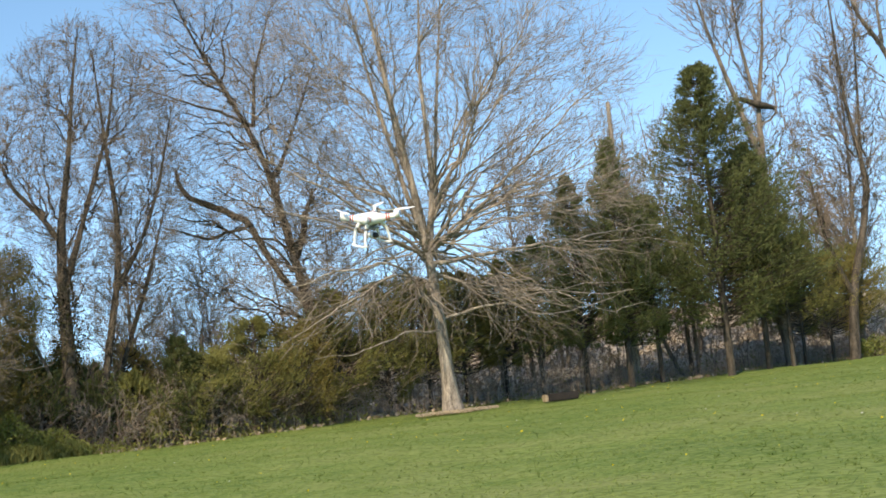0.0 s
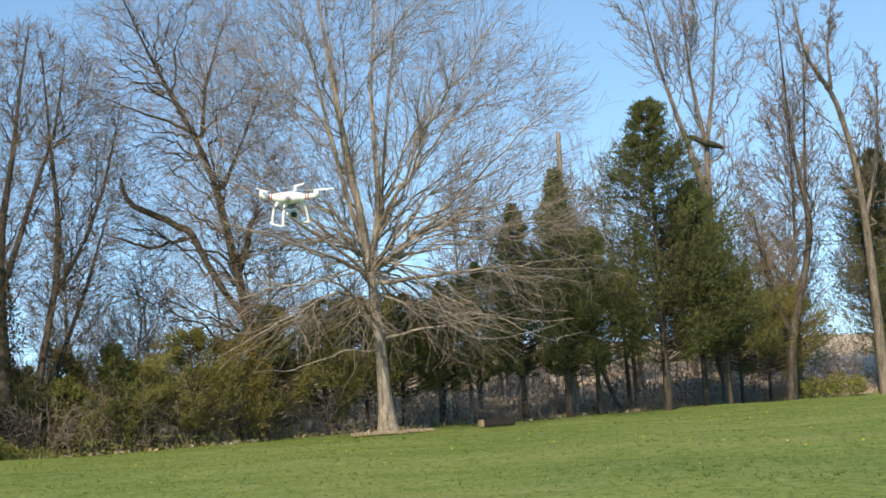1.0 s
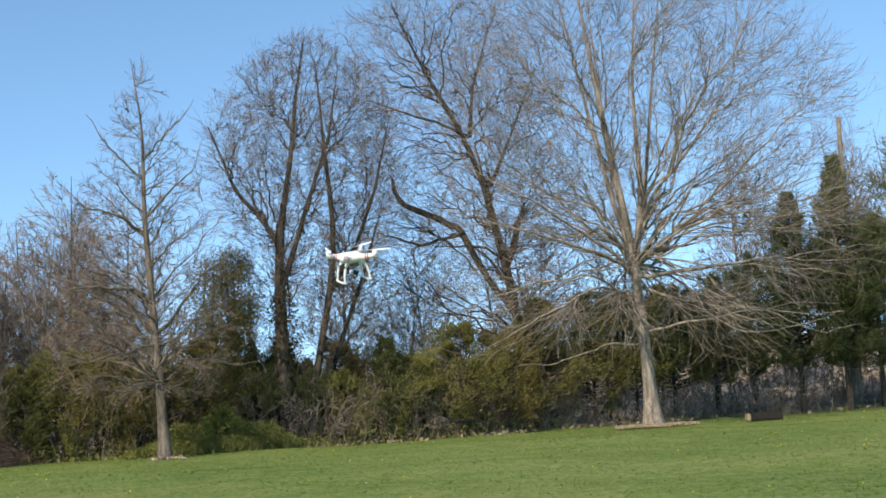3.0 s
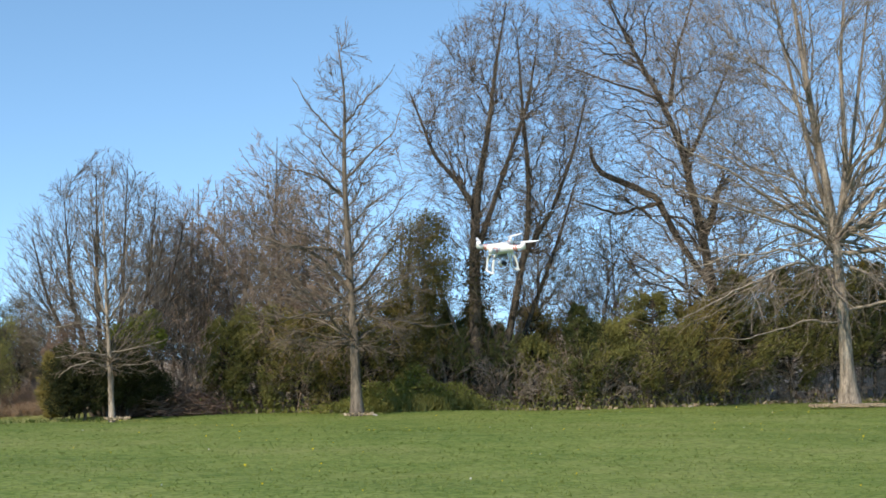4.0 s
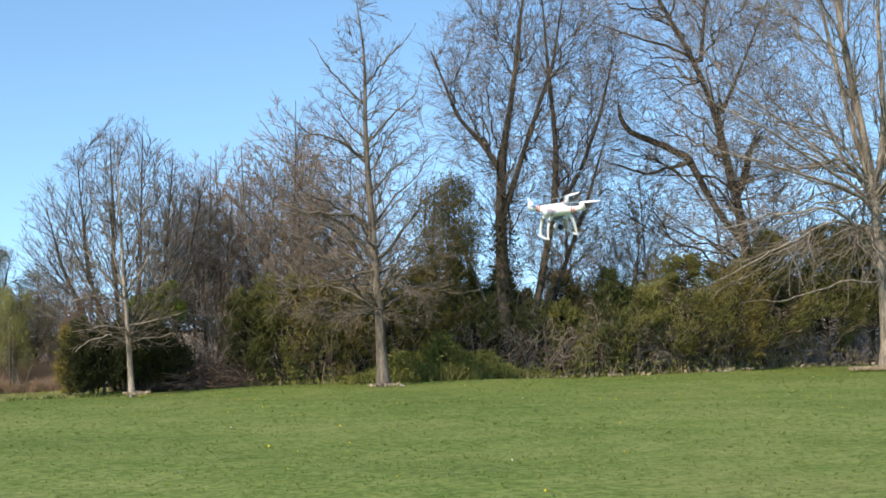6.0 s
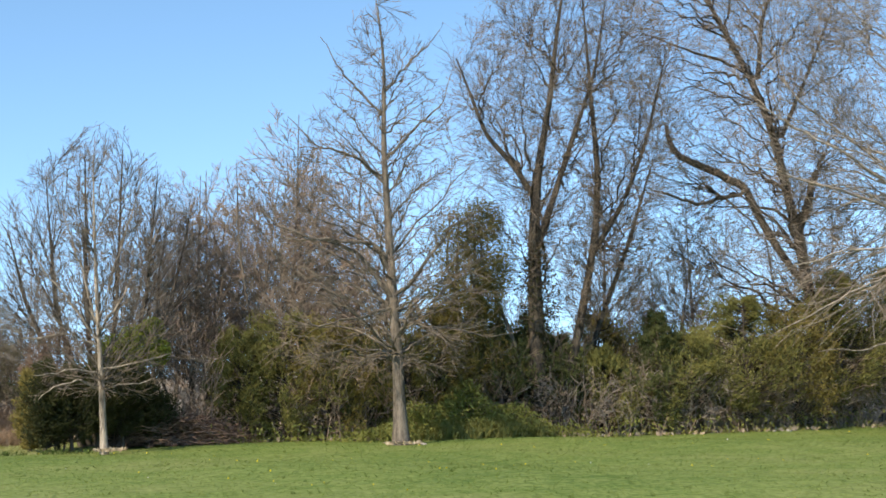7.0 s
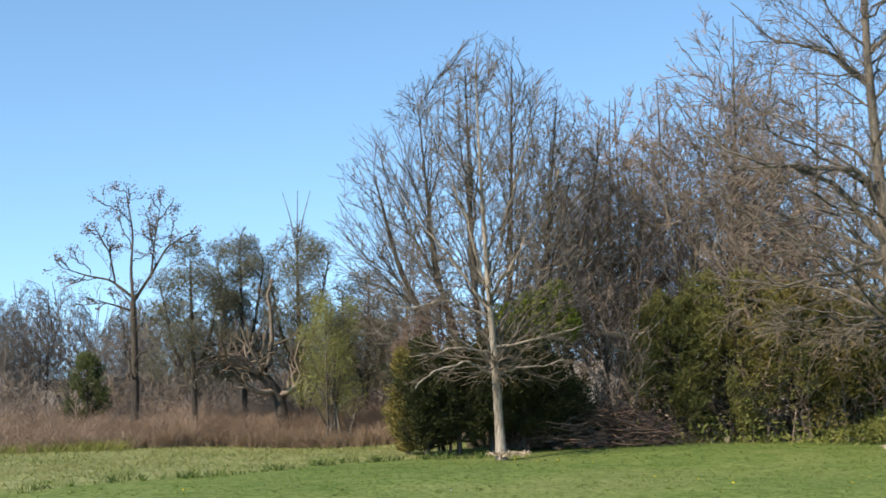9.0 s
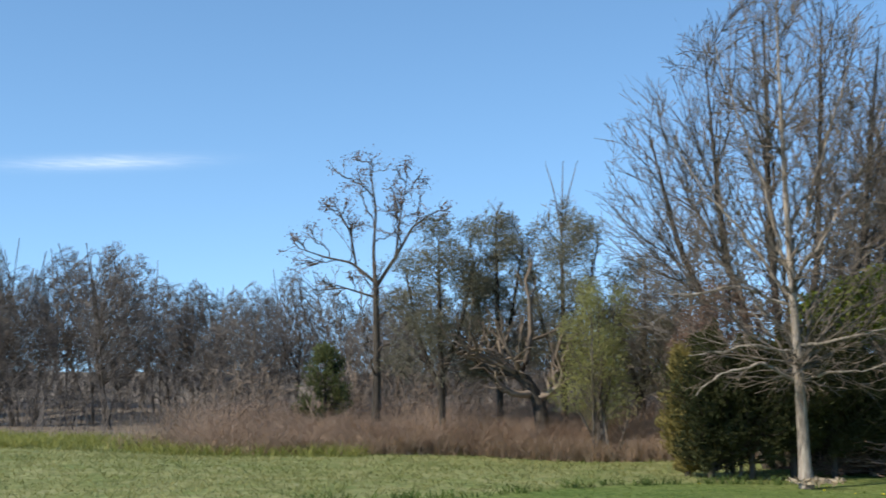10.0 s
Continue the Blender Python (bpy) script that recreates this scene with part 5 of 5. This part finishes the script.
def brush_pile():
    rng = np.random.default_rng(611)
    n = 1600
    c = np.c_[rng.normal(2.4, 0.7, n), rng.normal(44.4, 0.35, n), 0 * np.ones(n)]
    c[:, 2] = rng.uniform(0.03, 0.75, n) * np.exp(-((c[:, 0] - 2.5) / 1.5) ** 2)
    d = unit(np.c_[rng.normal(size=n), rng.normal(size=n) * 0.5, rng.normal(size=n) * 0.25]) * rng.uniform(0.2, 0.75, (n, 1))
    s = np.linspace(-0.5, 0.5, 5)[None, :, None]
    P = c[:, None] + d[:, None] * s + rng.normal(size=(n, 5, 3)) * 0.02
    P[..., 2] = np.maximum(P[..., 2], 0.02)
    me = make_mesh("brush_pile", [tubes(P, np.linspace(1, 0.5, 5)[None] * rng.uniform(0.005, 0.017, (n, 1)), 3)], SEED)
    tagged(new("brush_pile", me), "low heap of cut brown branches at the lawn edge", "brush pile", kind="stuff")


brush_pile()


# ---- small things on the lawn ----
def chips(name, x, y, rx, ry, label, seed, n=700):
    """A worn ring of pale chips and roots at a trunk's foot."""
    rng = np.random.default_rng(seed)
    a, r = rng.uniform(0, 6.283, n), rng.uniform(0, 1, n) ** 0.6
    p = np.c_[x + rx * r * np.cos(a), y + ry * r * np.sin(a), 0.03 + rng.uniform(0, 0.05, n)]
    me = make_mesh(name, [cards(p, 0.045, rng, 0.5)], MULCH, False)
    return tagged(new(name, me), label, "mulch", kind="stuff")


chips("mulch_ring", 23.2, 41.6, 1.5, 0.9, "pale wood chips and bare soil round the large trunk", 701, 2600)
chips("mulch_ring", 7.45, 41.75, 0.5, 0.35, "few pale chips round the middle trunk", 702, 160)
chips("mulch_ring", 0.6, 41.85, 0.4, 0.25, "few pale chips round the small trunk", 703, 120)


def box_bm(sx, sy, sz, bevel=0.0):
    bm = bmesh.new()
    bmesh.ops.create_cube(bm, size=1.0)
    bmesh.ops.scale(bm, vec=(sx, sy, sz), verts=bm.verts)
    if bevel:
        bmesh.ops.bevel(bm, geom=bm.edges[:], offset=bevel, segments=2, affect="EDGES")
    return bm


def bm_part(name, bm, mat, parent, label="", m=None, smooth=True):
    me = bpy.data.meshes.new(name)
    if m is not None:
        bm.transform(m)
    bm.to_mesh(me)
    bm.free()
    me.materials.append(mat)
    if smooth:
        me.polygons.foreach_set("use_smooth", np.full(len(me.polygons), True))
    return part(name, me, parent, label)


def timber_box():
    """The low dark timber by the large tree, its sawn end pale."""
    root = thing("timber_beam", (26.3, 40.2, 0.03), "short charred dark timber beam lying on the lawn", "timber")
    root.rotation_euler = (0, 0, radians(-14))
    bm_part("beam", box_bm(1.05, 0.30, 0.25, 0.03), TIMBER, root, m=pose(0.06, 0, 0.125), smooth=False)
    bm_part("sawn_end", box_bm(0.12, 0.28, 0.23, 0.02), TIMBER_END, root, "pale sawn end", pose(-0.54, 0, 0.115), False)


timber_box()


def stone(x, y, s, seed):
    rng = np.random.default_rng(seed)
    bm = bmesh.new()
    bmesh.ops.create_icosphere(bm, subdivisions=2, radius=s)
    for v in bm.verts:
        v.co *= 1 + 0.18 * rng.normal() * 0.6
        v.co.z *= 0.5
    me = bpy.data.meshes.new("stone")
    bm.to_mesh(me)
    bm.free()
    me.materials.append(STONE)
    ob = new("stone", me)
    ob.location = (x, y, zat(x, y) + s * 0.2)
    tagged(ob, "pale rounded field stone at the hedge foot", "stone", "field stones")


for k, (x, y) in enumerate(((13.0, 44.3), (13.4, 44.4), (18.6, 44.7), (19.3, 44.9), (19.0, 44.6), (22.0, 45.1), (54.4, 48.6), (55.3, 48.9), (7.9, 41.6))):
    stone(x, y, 0.09 + 0.03 * math.sin(k * 2.3), 800 + k)


def cables():
    for k, z in enumerate((9.6, 8.9, 8.7)):
        P, R = spline([(30, 62, z - 0.3, 0.02), (55, 60.5, z - 0.1, 0.02), (80, 59, z + 0.2, 0.02), (120, 57, z + 0.8, 0.02)], 20)
        tagged(new("overhead_cable", make_mesh("overhead_cable", [tubes(P[None], R[None], 5)], CABLE)), "thin dark overhead cable behind the trees", "cable", "overhead cables")


cables()


# ---- the quadcopter ----
def quadcopter(place, yaw, roll):
    root = thing("quadcopter", place, "white quadcopter with red arm bands and a gimbal camera", "drone")
    root.rotation_euler = (radians(14), radians(roll), radians(yaw))

    # body: a lofted rounded shell that runs out into the four arms
    bm = bmesh.new()
    bmesh.ops.create_uvsphere(bm, u_segments=24, v_segments=12, radius=1.0)
    for v in bm.verts:
        a = math.atan2(v.co.y, v.co.x)
        star = 1 + 0.28 * abs(math.cos(2 * (a - math.pi / 4))) ** 3
        v.co.x *= 0.076 * star
        v.co.y *= 0.076 * star
        v.co.z *= 0.042 if v.co.z > 0 else 0.040
    body = bm_part("body", bm, SHELL, root)
    bm_part("belly", box_bm(0.085, 0.085, 0.03, 0.01), GREY_PLASTIC, body, "grey underside plate", pose(0, 0, -0.032))
    bm_part("battery", box_bm(0.05, 0.03, 0.035, 0.008), SHELL, body, "", pose(0, 0.075, 0.0))
    for k in range(4):
        a = radians(45 + 90 * k)
        c, s = math.cos(a), math.sin(a)
        P, R = spline([(0.05 * c, 0.05 * s, 0.002, 0.037), (0.10 * c, 0.10 * s, 0.006, 0.024), (0.14 * c, 0.14 * s, 0.010, 0.018), (0.180 * c, 0.180 * s, 0.014, 0.016)], 10)
        arm = part("arm", make_mesh("arm", [tubes(P[None], R[None], 12)], SHELL), root)
        for j, r in enumerate((0.108, 0.124)):
            P, R = spline([(r * c, r * s, 0.0075, 0.0240 - 0.0022 * j), ((r + 0.008) * c, (r + 0.008) * s, 0.0080, 0.0230 - 0.0022 * j)], 4)
            part("band", make_mesh("band", [tubes(P[None], R[None], 12)], RED_TAPE), arm, "red tape band")
        bm = bmesh.new()
        bmesh.ops.create_cone(bm, segments=16, radius1=0.019, radius2=0.016, depth=0.056, cap_ends=True)
        bmesh.ops.bevel(bm, geom=[e for e in bm.edges if e.is_boundary or len(e.link_faces) == 2 and e.calc_face_angle() > 0.8], offset=0.003, segments=2, affect="EDGES")
        motor = bm_part("motor", bm, SHELL, root, m=pose(0.178 * c, 0.178 * s, 0.026))
        bm = bmesh.new()
        bmesh.ops.create_cone(bm, segments=14, radius1=0.009, radius2=0.006, depth=0.012, cap_ends=True)
        bm_part("cap", bm, BRUSHED, motor, "metal motor cap", pose(0.178 * c, 0.178 * s, 0.053))
        # two-bladed propeller at rest
        turn = radians((20, 75, 140, -30)[k])
        V, F = [], []
        for q in (0, math.pi):
            o = len(V)
            for i in range(9):
                r = 0.008 + 0.112 * i / 8
                w = 0.0055 + 0.0075 * math.sin(math.pi * min(1, i / 8 * 0.9 + 0.12))
                tw = radians(22 - 14 * i / 8)
                for sgn in (-1, 1):
                    for up in (0.0008, -0.0008):
                        x, y, z = r, sgn * w * math.cos(tw), 0.052 + sgn * w * math.sin(tw) + up + 0.004 * (i / 8) ** 2
                        V.append((0.178 * c + x * math.cos(turn + q) - y * math.sin(turn + q), 0.178 * s + x * math.sin(turn + q) + y * math.cos(turn + q), z))
            for i in range(8):
                b = o + 4 * i
                F += [(b, b + 2, b + 6, b + 4), (b + 1, b + 5, b + 7, b + 3), (b, b + 4, b + 5, b + 1), (b + 2, b + 3, b + 7, b + 6)]
            F.append((o + 32, o + 34, o + 35, o + 33))
        part("propeller", make_mesh("propeller", [(np.array(V), np.array(F))], SHELL, False), root, "thin white two-bladed propeller")
    for sx in (-1, 1):
        for sy in (-1, 1):
            P, R = spline([(sx * 0.052, sy * 0.045, -0.02, 0.014), (sx * 0.082, sy * 0.055, -0.055, 0.010), (sx * 0.096, sy * 0.060, -0.115, 0.008), (sx * 0.100, sy * 0.062, -0.165, 0.008)], 10)
            part("leg", make_mesh("leg", [tubes(P[None], R[None], 8)], SHELL), root)
        P, R = spline([(sx * 0.100, -0.085, -0.160, 0.006), (sx * 0.100, -0.06, -0.168, 0.007), (sx * 0.100, 0.06, -0.168, 0.007), (sx * 0.100, 0.085, -0.160, 0.006)], 10)
        skid = part("skid", make_mesh("skid", [tubes(P[None], R[None], 8)], SHELL), root)
    mount = bm_part("gimbal", box_bm(0.07, 0.07, 0.012, 0.004), GREY_PLASTIC, root, "grey gimbal plate", pose(0, -0.01, -0.058))
    P, R = spline([(0.03, -0.01, -0.06, 0.006), (0.034, 0.01, -0.085, 0.006), (0.030, 0.0, -0.105, 0.006)], 8)
    part("yoke", make_mesh("yoke", [tubes(P[None], R[None], 8)], BRUSHED), mount)
    body_cam = bm_part("camera_housing", box_bm(0.056, 0.046, 0.040, 0.009), SHELL, root, "white camera housing", pose(0, -0.01, -0.105))
    bm = bmesh.new()
    bmesh.ops.create_cone(bm, segments=20, radius1=0.018, radius2=0.017, depth=0.03, cap_ends=True)
    bm_part("lens_barrel", bm, BLACK_PLASTIC, body_cam, "black lens barrel", pose(0, -0.044, -0.105, 90))
    bm = bmesh.new()
    bmesh.ops.create_uvsphere(bm, u_segments=16, v_segments=8, radius=0.013)
    bm_part("lens", bm, LENS, body_cam, "dark glass lens", pose(0, -0.053, -0.105) @ Matrix.Diagonal((1, 0.5, 1, 1)))
    return root


quadcopter((2.78, 10.3, 2.34), 4, -9)
